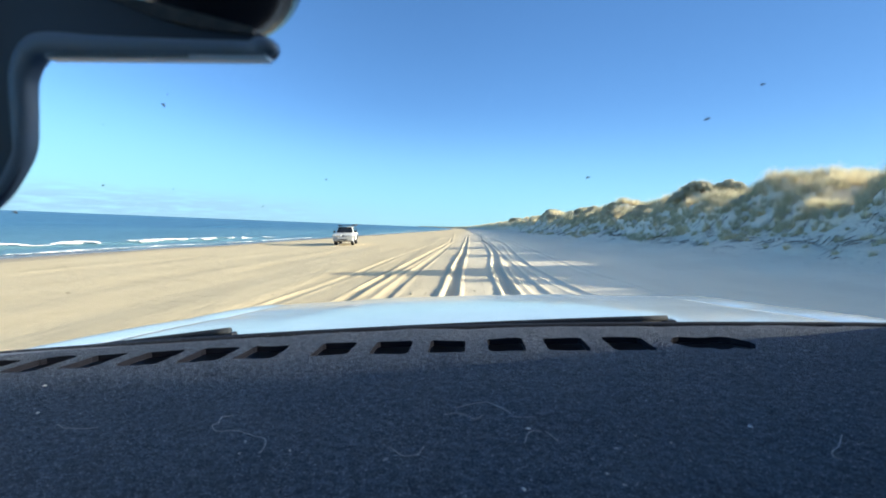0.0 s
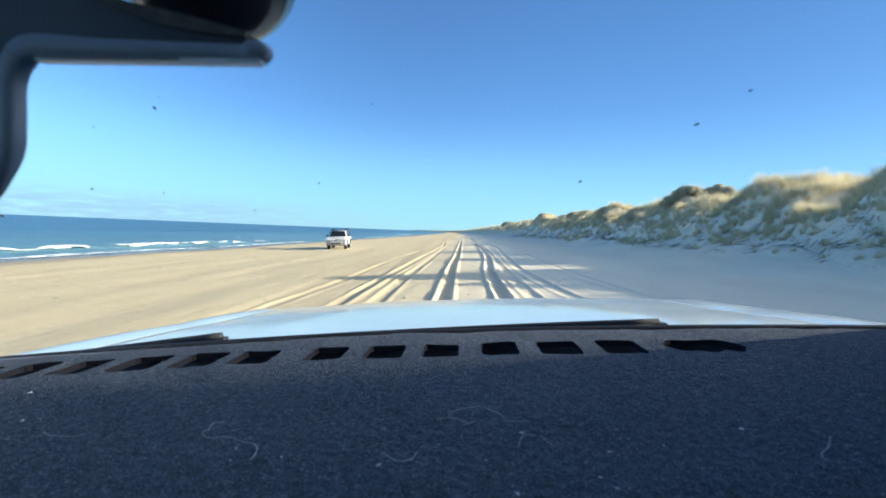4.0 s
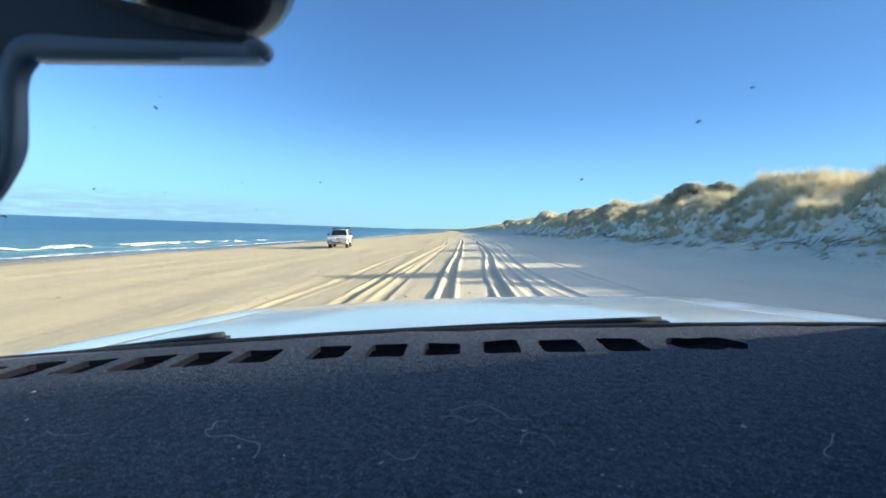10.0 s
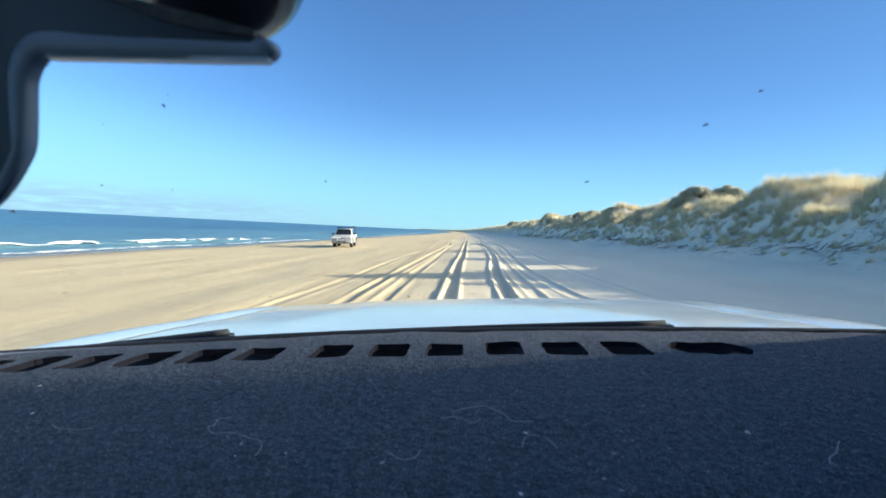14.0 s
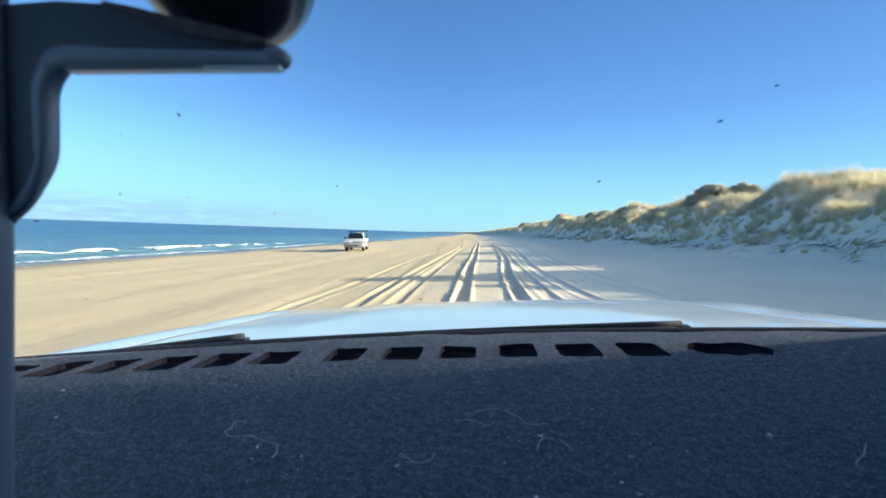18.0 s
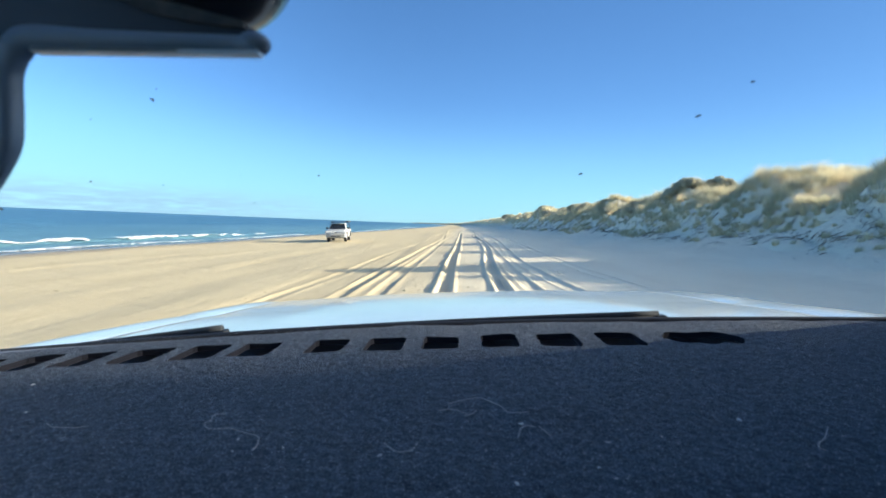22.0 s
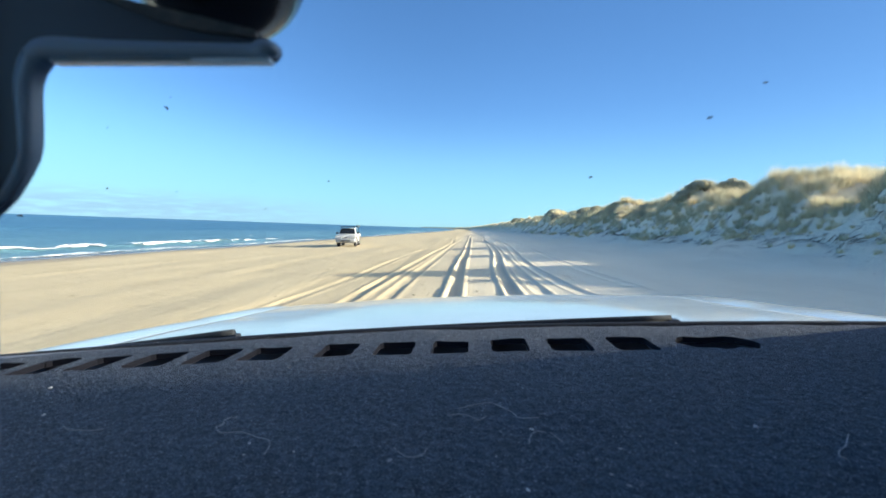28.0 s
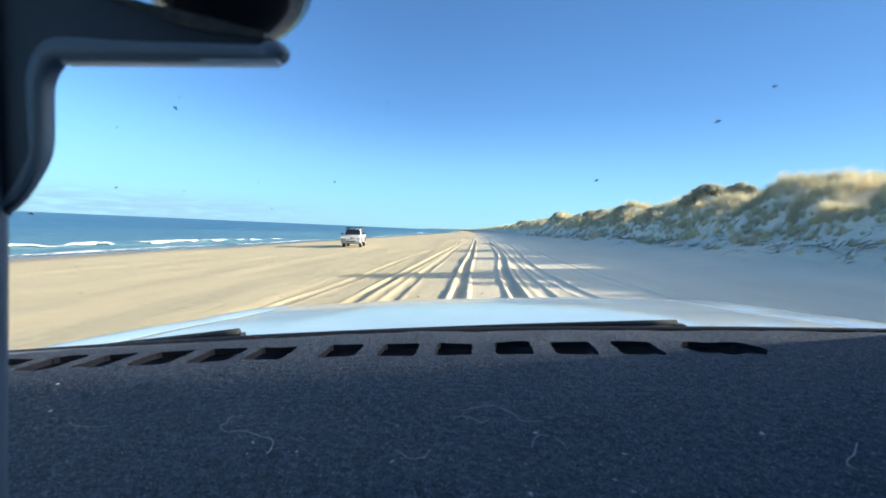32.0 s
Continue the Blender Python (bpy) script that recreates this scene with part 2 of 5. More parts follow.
# felt of the dash mat: dark, with pale fibre ends
FELT = material("felt", rough=1.0, Specular_IOR_Level=0.25, Sheen_Weight=0.08, Sheen_Roughness=0.5)
fleck = ramp(FELT, noise_of(FELT, 650, 3, 0.7), ((0.40, (0.078, 0.103, 0.142)), (0.60, (0.156, 0.198, 0.258)), (0.675, (0.60, 0.66, 0.71))))
patch = ramp(FELT, noise_of(FELT, 170, 4, 0.6), ((0.36, (0.62, 0.62, 0.66)), (0.66, (1.28, 1.28, 1.28))))
link(FELT, mix(FELT, 1.0, fleck, patch, "MULTIPLY"), bsdf(FELT).inputs["Base Color"])
felt_fine = bump(FELT, noise_of(FELT, 500, 4, 0.7), 1.0, 0.004)
link(FELT, bump(FELT, noise_of(FELT, 115, 5, 0.75), 1.0, 0.020, felt_fine), bsdf(FELT).inputs["Normal"])

# clear laminated glass, thin
GLASS = bpy.data.materials.new("windscreen_glass")
GLASS.use_nodes = True
GLASS.node_tree.nodes.clear()
g_out = node(GLASS, "ShaderNodeOutputMaterial")
g_clear = node(GLASS, "ShaderNodeBsdfTransparent", Color=(0.95, 0.97, 0.97, 1))
g_gloss = node(GLASS, "ShaderNodeBsdfGlossy", Roughness=0.0)
g_mix = node(GLASS, "ShaderNodeMixShader", Fac=0.03)
link(GLASS, g_clear.outputs[0], g_mix.inputs[1])
link(GLASS, g_gloss.outputs[0], g_mix.inputs[2])
link(GLASS, g_mix.outputs[0], g_out.inputs[0])


# ---------------------------------------------------------------- mesh helpers
def mesh_of(name, verts, faces, mat, smooth=False):
    me = bpy.data.meshes.new(name)
    me.from_pydata([tuple(v) for v in verts], [], [tuple(f) for f in faces])
    me.materials.append(mat)
    if smooth:
        me.polygons.foreach_set("use_smooth", [True] * len(me.polygons))
    me.update()
    return me


def big_mesh(name, verts, faces, mat, smooth=False):
    """A mesh from arrays: faces all triangles or all quads."""
    me = bpy.data.meshes.new(name)
    n, k = faces.shape
    me.vertices.add(len(verts))
    me.vertices.foreach_set("co", np.ascontiguousarray(verts, dtype=np.float32).ravel())
    me.loops.add(n * k)
    me.loops.foreach_set("vertex_index", np.ascontiguousarray(faces, dtype=np.int32).ravel())
    me.polygons.add(n)
    me.polygons.foreach_set("loop_start", np.arange(0, n * k, k, dtype=np.int32))
    me.polygons.foreach_set("use_smooth", np.full(n, smooth))
    me.materials.append(mat)
    me.update(calc_edges=True)
    return me


def grid_faces(nu, nv):
    a = (np.arange(nu - 1)[:, None] * nv + np.arange(nv - 1)[None, :]).ravel()
    return np.stack([a, a + nv, a + nv + 1, a + 1], 1)


def bm_mesh(name, bm, mat, smooth=False):
    me = bpy.data.meshes.new(name)
    bmesh.ops.recalc_face_normals(bm, faces=bm.faces)
    bm.to_mesh(me)
    bm.free()
    me.materials.append(mat)
    if smooth:
        me.polygons.foreach_set("use_smooth", [True] * len(me.polygons))
    return me


def part(name, data, parent, label="", at=None):
    """Links a mesh as one part under a thing or a part."""
    ob = new(name, data)
    ob.parent = parent
    if at is not None:
        ob.matrix_basis = at
    if label:
        ob["label"] = label
    return ob


def thing(name, label, category, at=None, group="", kind=""):
    ob = new(name)
    ob.empty_display_size = 0.3
    if at is not None:
        ob.matrix_basis = at
    return tagged(ob, label, category, group, kind)


def box(x0, x1, y0, y1, z0, z1, bevel=0.0, segments=2, bm=None):
    bm = bm or bmesh.new()
    vs = bmesh.ops.create_cube(bm, size=1.0)["verts"]
    for v in vs:
        v.co = Vector((x0 + (v.co.x + 0.5) * (x1 - x0), y0 + (v.co.y + 0.5) * (y1 - y0), z0 + (v.co.z + 0.5) * (z1 - z0)))
    if bevel:
        es = list({e for v in vs for e in v.link_edges})
        bmesh.ops.bevel(bm, geom=es, offset=bevel, segments=segments, affect="EDGES", profile=0.5)
    return bm


def tube(points, radius, sides=8, bm=None, flat=1.0):
    """A rounded rod along points; radius one number or one a point; flat squeezes it upwards."""
    bm = bm or bmesh.new()
    pts = [Vector(p) for p in points]
    rad = radius if isinstance(radius, (list, tuple)) else [radius] * len(pts)
    rings = []
    for i, p in enumerate(pts):
        way = (pts[min(i + 1, len(pts) - 1)] - pts[max(i - 1, 0)]).normalized()
        side = way.cross(Vector((0, 0, 1)))
        side = side.normalized() if side.length > 1e-3 else Vector((1, 0, 0))
        up = side.cross(way).normalized()
        rings.append([bm.verts.new(p + rad[i] * (math.cos(a) * side + flat * math.sin(a) * up))
                      for a in (2 * math.pi * k / sides for k in range(sides))])
    for a, b in zip(rings, rings[1:]):
        for k in range(sides):
            bm.faces.new((a[k], a[(k + 1) % sides], b[(k + 1) % sides], b[k]))
    bm.faces.new(rings[0][::-1])
    bm.faces.new(rings[-1])
    return bm


def lathe(profile, sides=32):
    """Turns (radius, x) round the x axis."""
    bm = bmesh.new()
    rings = [[bm.verts.new((x, r * math.cos(a), r * math.sin(a))) for a in (2 * math.pi * k / sides for k in range(sides))] for r, x in profile]
    for a, b in zip(rings, rings[1:]):
        for k in range(sides):
            bm.faces.new((a[k], a[(k + 1) % sides], b[(k + 1) % sides], b[k]))
    return bm


def sheet(f, us, vs, thick):
    """A sheet of that thickness over a grid: f(u, v) gives the place of its upper side."""
    top = [[Vector(f(u, v)) for v in vs] for u in us]
    verts, faces, nu, nv = [], [], len(us), len(vs)
    for row in top:
        verts += row
    low = len(verts)
    for row in top:
        verts += [p - Vector((0, 0, thick)) for p in row]
    for i in range(nu - 1):
        for j in range(nv - 1):
            a = i * nv + j
            faces.append((a, a + nv, a + nv + 1, a + 1))
            faces.append((low + a, low + a + 1, low + a + nv + 1, low + a + nv))
    edge = [i * nv for i in range(nu)] + [(nu - 1) * nv + j for j in range(1, nv)] + [i * nv + nv - 1 for i in range(nu - 2, -1, -1)] + list(range(nv - 2, 0, -1))
    for a, b in zip(edge, edge[1:] + edge[:1]):
        faces.append((a, low + a, low + b, b))
    return verts, faces


# ---------------------------------------------------------------- lie of the land
def lattice(ix, iy, seed):
    h = (ix.astype(np.int64) * 374761393 + iy.astype(np.int64) * 668265263 + seed * 1274126177) & 0xFFFFFFFF
    h = ((h ^ (h >> 13)) * 1274126177) & 0xFFFFFFFF
    return ((h ^ (h >> 16)) & 0xFFFF) / 65535.0 * 2 - 1


def smooth_noise(x, y, seed):
    x, y = np.broadcast_arrays(np.asarray(x, float), np.asarray(y, float))
    ix, iy = np.floor(x), np.floor(y)
    fx, fy = x - ix, y - iy
    fx, fy = fx * fx * (3 - 2 * fx), fy * fy * (3 - 2 * fy)
    a, b = lattice(ix, iy, seed), lattice(ix + 1, iy, seed)
    c, d = lattice(ix, iy + 1, seed), lattice(ix + 1, iy + 1, seed)
    return (a * (1 - fx) + b * fx) * (1 - fy) + (c * (1 - fx) + d * fx) * fy


def fbm(x, y, seed, octaves=4):
    total, size = 0.0, 1.0
    for k in range(octaves):
        total = total + size * smooth_noise(np.asarray(x) * 2 ** k, np.asarray(y) * 2 ** k, seed + 17 * k)
        size *= 0.5
    return total


def step(a, b, x):
    t = np.clip((x - a) / (b - a), 0, 1)
    return t * t * (3 - 2 * t)


SEA = -1.10
SLOPE = 0.0524
# wheel tracks ahead: where each lies and how deep it is
TRACKS = ((-4.6, 0.35), (-3.1, 0.5), (-2.0, 0.35), (-0.70, 1.0), (0.85, 1.0), (1.3, 0.45), (2.5, 0.45), (4.0, 0.3), (-6.3, 0.15))


def bend(y):
    """The beach runs a little to the landward of the car's heading, and swings slowly towards the sea far ahead."""
    return 0.020 * np.asarray(y, float) - 75 * (np.maximum(y, 0) / 1500.0) ** 2


def gap_of(y, grow=1.0):
    """Blow-outs in the crest that let the low sun through."""
    y = np.asarray(y, float)
    return sum(deep * np.exp(-np.minimum(((y - mid) / (wide * grow)) ** 8, 40)) for mid, wide, deep in (
        (11.0, 0.9, 1.9), (13.2, 0.45, 1.3), (18.6, 1.2, 1.9), (25.4, 0.6, 1.4), (30.0, 1.0, 1.8), (37.0, 0.9, 1.6), (45.0, 1.6, 1.9), (56.0, 1.6, 1.6), (68.0, 2.6, 1.9),
        (84.0, 3.5, 1.8), (105.0, 4.0, 1.8), (130.0, 6.0, 1.8), (170.0, 9.0, 1.8)))


def crest_of(y):
    """Height of the dune's crest along the beach."""
    y = np.asarray(y, float)
    near = 4.75 - 0.40 * np.exp(-((y - 17.0) / 6.0) ** 2) + 1.28 * np.exp(-(y / 6.0) ** 2) + 0.75 * fbm(y / 26.0, 3.3, 5, 3) + 0.25 * fbm(y / 7.0, 1.7, 9, 2)
    # knolls added to throw shadows far across the tracks
    near = near + 1.25 * np.exp(-np.minimum(((y - 14.9) / 0.75) ** 4, 40)) + 0.7 * np.exp(-np.minimum(((y - 23.0) / 1.0) ** 4, 40))
    # an unseen high hump, added beside the car, keeps the sun off its dash; the dip after it lets sun onto the bonnet
    return near + 0.35 * step(22, 34, y) + 0.7 * step(80, 400, y) + 2.2 * (1 - step(0.87, 1.09, y)) * step(-10, -6, y) - 2.4 * step(0.95, 1.17, y) * (1 - step(3.6, 6.0, y))


def foot_of(y):
    """Where the bare apron of the dune begins to rise from the beach."""
    return 6.9 + 1.0 * smooth_noise(y / 19.0, 0.5, 41) + 0.3 * smooth_noise(y / 6.0, 2.5, 43)


def brow_of(y):
    """Where the bare apron meets the grown face."""
    return 12.3 + 0.8 * smooth_noise(y / 11.0, 4.5, 45) + 0.35 * smooth_noise(y / 3.1, 6.5, 46)


def top_of(y):
    return 17.2 + 1.1 * smooth_noise(y / 23.0, 7.5, 47)


def land(x, y):
    x, y = np.broadcast_arrays(np.asarray(x, float), np.asarray(y, float))
    u = x - bend(y)
    z = SLOPE * (u - 0.1)
    z = np.where(u < -8, SLOPE * -8.1 + 0.036 * (u + 8), z)
    z = np.where(u < -30, SLOPE * -8.1 + 0.036 * -22 + 0.02 * (u + 30), z)
    z = np.where(u < -200, SLOPE * -8.1 + 0.036 * -22 + 0.02 * -170, z)
    z = z + 0.05 * fbm(u / 5.0, y / 14.0, 21, 3) * step(-30, -18, u) + 0.006 * fbm(u / 0.8, y / 1.6, 31, 3)
    # faint old ruts and wind-cut edges on the open sand
    z = z + 0.035 * step(0.62, 0.95, 1 - np.abs(smooth_noise((u + 0.04 * y) / 1.7, y / 30.0, 37))) * step(-25, -20, u) * (1 - step(-3.5, -1.5, u))
    # bare apron, then the grown face up to the crest
    foot, brow, top, peak = foot_of(y), brow_of(y), top_of(y), crest_of(y)
    a = np.clip((u - foot) / (brow - foot), 0, 1)
    f = np.clip((u - brow) / (top - brow), 0, 1)
    low = SLOPE * (foot - 0.1)
    shoulder = 1.35 + 0.35 * smooth_noise(y / 17.0, 9.5, 49)
    dune = low + (shoulder - low) * (0.55 * a ** 2 + 0.45 * a) + (peak - shoulder) * (0.45 * f + 0.55 * step(0, 1, f))
    # hummocks, small scarps where roots hold the sand, and blow-outs along the crest
    lumps = (0.25 * fbm(u / 2.3, y / 2.9, 53, 3) + 0.12 * fbm(u / 0.9, y / 1.1, 55, 2)) * step(0.05, 0.35, f)
    shelf = smooth_noise((u - 0.35 * y) / 0.75, (y + 0.5 * u) / 2.6, 57)
    ledge = 0.17 * step(0.1, 0.22, shelf) * step(0.55, 0.8, a) * (1 - step(0.45, 0.75, f))
    lumps = lumps + step(0.6, 0.95, f) * (0.75 * smooth_noise(y / 2.6, u / 6.0, 59) * (1 - step(0, 5, u - top)) - gap_of(y) * (1 - step(3, 9, u - top)))
    behind = step(0, 22, u - top)
    dune = dune + lumps + ledge - behind * (1.3 + 0.9 * fbm(u / 15.0, y / 15.0, 61, 3))
    ripple = 0.012 * fbm(u / 0.5, y / 0.9, 33, 3) + 0.03 * fbm(u / 1.7, y / 3.2, 35, 3)
    z = np.where(u > foot, dune + ripple * step(0, 0.4, a) + 0.05 * fbm(u / 5.0, y / 14.0, 21, 3) * (1 - a) + 0.006 * fbm(u / 0.8, y / 1.6, 31, 3), z)
    # wheel tracks
    cut = np.zeros_like(z)
    near = (u > -8) & (u < 8)
    for k, (x0, deep) in enumerate(TRACKS):
        mid = x0 + 0.5 * smooth_noise(y / 21.0, k // 2 * 3.1, 71) + 0.26 * smooth_noise(y / 13.0, k * 2.3, 171 + k)
        d = (u - mid) / 0.15
        cut += deep * (-0.050 * np.exp(-np.minimum(d * d, 30) ** 2) + 0.058 * np.exp(-np.minimum((np.abs(d) - 1.5) ** 2 * 9, 40)))
    cut *= 1 + 0.45 * smooth_noise(u / 0.5, y / 1.1, 77) + 0.2 * smooth_noise(u / 0.2, y / 0.4, 79)
    return z + np.where(near, cut, 0)


ys = [-90, -60, -40, -25, -15, -10, -7, -5]
y = -4.0
while y < 3900:
    ys.append(y)
    y += max(0.16 if y > 6 else 0.5, 0.0115 * y)
ys = np.array(ys + [4300.0])
xs = np.concatenate([[-400, -200, -120, -80, -60, -45, -36], np.arange(-30, -6, 0.4), np.arange(-6, 6.5, 0.06), np.arange(6.5, 21, 0.15), np.arange(21, 26, 0.3),
                     np.arange(26, 60, 1.5), [60, 75, 100, 150, 250, 400]])
GX, GY = np.meshgrid(xs, ys, indexing="ij")
GX = GX + bend(GY)
GZ = land(GX, GY)
ground = new("ground", big_mesh("ground", np.stack([GX, GY, GZ], -1).reshape(-1, 3), grid_faces(len(xs), len(ys))[:, ::-1], SAND, True))
tagged(ground, "pale dry beach sand with wheel tracks, rising into a grassy dune", "sand", kind="structure")


# ---------------------------------------------------------------- sea
def swell(u, y):
    """Low swell that steepens towards the shore."""
    far = step(-30, -66, u)
    return 0.10 * fbm(u / 6.0, y / 22.0, 81, 3) * (0.3 + 0.7 * far)


WAVES = ((-30.5, 0.30, 0.8), (-37.0, 0.35, 1.2), (-53.0, 0.35, 1.8), (-78.0, 0.4, 2.6))


def wave_line(k, y):
    return WAVES[k][0] + 1.6 * fbm(y / 30.0, k * 5.0, 91 + k, 3)


def wave_height(k, y):
    return WAVES[k][1] * step(-0.25, 0.35, smooth_noise(y / 45.0, k * 7.0, 101 + k))


def sea_height(u, y):
    z = SEA + swell(u, y)
    for k, (_, _, wide) in enumerate(WAVES):
        z = z + wave_height(k, y) * np.exp(-np.minimum(((u - wave_line(k, y)) / wide) ** 2, 40))
    return z


sea_y = [-90, -60, -40, -25, -15, -8]
y = -4.0
while y < 3900:
    sea_y.append(y)
    y += max(0.8, 0.02 * y)
sea_y = np.array(sea_y + [4600.0])
sea_u = np.concatenate([-np.geomspace(4500, 82, 40), np.arange(-80, -23.5, 0.5)])
SX, SY = np.meshgrid(sea_u, sea_y, indexing="ij")
SZ = sea_height(SX, SY)
water = new("water", big_mesh("water", np.stack([SX + bend(SY), SY, SZ], -1).reshape(-1, 3), grid_faces(len(sea_u), len(sea_y))[:, ::-1], WATER, True))
tagged(water, "blue-green sea with low swell and small breaking waves", "sea", kind="structure")


def foam_strip(name, label, place, width, lift, y0, y1, seed, holes, dy=0.35):
    """Ragged foam that follows a line along the shore, with gaps."""
    along = [y0]
    while along[-1] < y1:
        along.append(along[-1] + max(dy, 0.012 * along[-1]))
    along = np.array(along)
    across = np.linspace(-1, 1, 11)
    A, Y = np.meshgrid(across, along, indexing="ij")
    w = width * (0.6 + 0.5 * fbm(Y / 9.0, 0.3, seed, 3)) + 0.1
    U = place(Y) + A * w + 0.5 * fbm(A * 2, Y / 1.5, seed + 1, 3)
    Z = np.maximum(sea_height(U, Y), land(U + bend(Y), Y)) + lift * (1 - A ** 2) + 0.02 + 0.03 * np.abs(fbm(A * 4, Y / 0.8, seed + 2, 2))
    keep = (fbm(A * 1.5 + 9, Y / 3.0, seed + 3, 3) + 0.9 * smooth_noise(Y / 26.0, 3.0, seed + 4) - 0.8 * np.abs(A) ** 3) > holes
    faces = grid_faces(len(across), len(along))
    ok = keep.ravel()[faces].sum(1) >= 3
    faces = faces[ok][:, ::-1]
    used = np.unique(faces)
    remap = np.zeros(A.size, int)
    remap[used] = np.arange(len(used))
    verts = np.stack([U + bend(Y), Y, Z], -1).reshape(-1, 3)[used]
    return tagged(new(name, big_mesh(name, verts, remap[faces], FOAM, True)), label, "foam", group="lines of foam", kind="stuff")


foam_strip("swash_foam", "thin white foam left by the swash on wet sand", lambda y: -26.9 + 0.8 * fbm(y / 16.0, 1.0, 201, 3), 0.42, 0.015, 4, 900, 211, -0.05)
foam_strip("breaker_foam", "white foam of a small wave breaking close to shore", lambda y: wave_line(0, y) + 0.4, 0.30, 0.10, 4, 900, 221, 0.62)
foam_strip("breaker_foam", "white foam of a wave breaking off the beach", lambda y: wave_line(1, y) + 0.5, 0.8, 0.16, 4, 900, 231, 1.28)

# ---------------------------------------------------------------- dune grass
rng = np.random.default_rng(11)


def grass_patch(y0, y1, count, blades, tall, wide, spread):
    """Fountain-shaped tufts of narrow blades, thin low on the dune's face and thick along its crest."""
    U = rng.uniform(11.0, 22.5, count * 5)
    Y = rng.uniform(y0, y1, count * 5)
    up = (U - brow_of(Y)) / (top_of(Y) - brow_of(Y))
    cover = 1.25 * fbm(U / 2.1, Y / 2.6, 301, 3) + 2.5 * step(0.02, 0.80, up) - 0.88 + 0.30 * rng.normal(0, 1, count * 5) - 0.8 * gap_of(Y, 1.3) * step(0.4, 0.75, up)
    U, Y, up = U[cover > 0][:count], Y[cover > 0][:count], up[cover > 0][:count]
    X = U + bend(Y)
    Z = land(X, Y)
    n = len(X) * blades
    tx, ty, tz = (np.repeat(a, blades) for a in (X, Y, Z))
    tuft = rng.uniform(0.45, 1.0, len(X)) ** 1.4 * 1.3 * (0.55 + 0.5 * step(0.2, 0.9, up))
    size = np.repeat(tuft, blades)
    r = spread * size * np.sqrt(rng.random(n))
    a = rng.uniform(0, 2 * np.pi, n)
    h = tall * size * rng.uniform(0.5, 1.1, n)
    out = rng.uniform(0.10, 0.95, n) * h
    b = a + rng.normal(0, 0.6, n)
    base = np.stack([tx + r * np.cos(a), ty + r * np.sin(a), tz - 0.06], 1)
    blow = np.repeat(rng.normal(0.10, 0.28, (len(X), 2)), blades, 0) * h[:, None]
    rise = h * np.sqrt(np.maximum(0.15, 1.15 - (out / np.maximum(h, 1e-6)) ** 2))
    tip = base + np.stack([out * np.cos(b) + blow[:, 0], out * np.sin(b) + blow[:, 1], rise], 1)
    mid = base + 0.45 * (tip - base) + np.stack([-0.10 * out * np.cos(b), -0.10 * out * np.sin(b), 0.22 * rise], 1)
    side = np.stack([-np.sin(b), np.cos(b), np.zeros(n)], 1) * (wide * rng.uniform(0.6, 1.2, n))[:, None]
    V = np.stack([base - side, base + side, mid - side * 0.8, mid + side * 0.8, tip], 1).reshape(-1, 3)
    k = np.arange(n)[:, None] * 5
    F = np.concatenate([k + np.array([[0, 1, 3]]), k + np.array([[0, 3, 2]]), k + np.array([[2, 3, 4]])], 0)
    return tagged(new("dune_grass", big_mesh("dune_grass", V, F, GRASS)), "dry straw and sage marram grass in loose tufts on the dune", "grass",
                  group="grass along the dune", kind="stuff")


# unseen tufts beside the car, added to break up the low sun
grass_patch(-8, 8, 500, 30, 0.55, 0.008, 0.2)
grass_patch(8, 34, 2200, 130, 0.66, 0.0042, 0.20)
grass_patch(34, 70, 2100, 75, 0.75, 0.009, 0.22)
grass_patch(70, 160, 2600, 34, 0.70, 0.017, 0.26)
grass_patch(160, 600, 5000, 12, 0.80, 0.05, 0.5)
grass_patch(600, 1900, 3600, 8, 1.0, 0.15, 0.9)


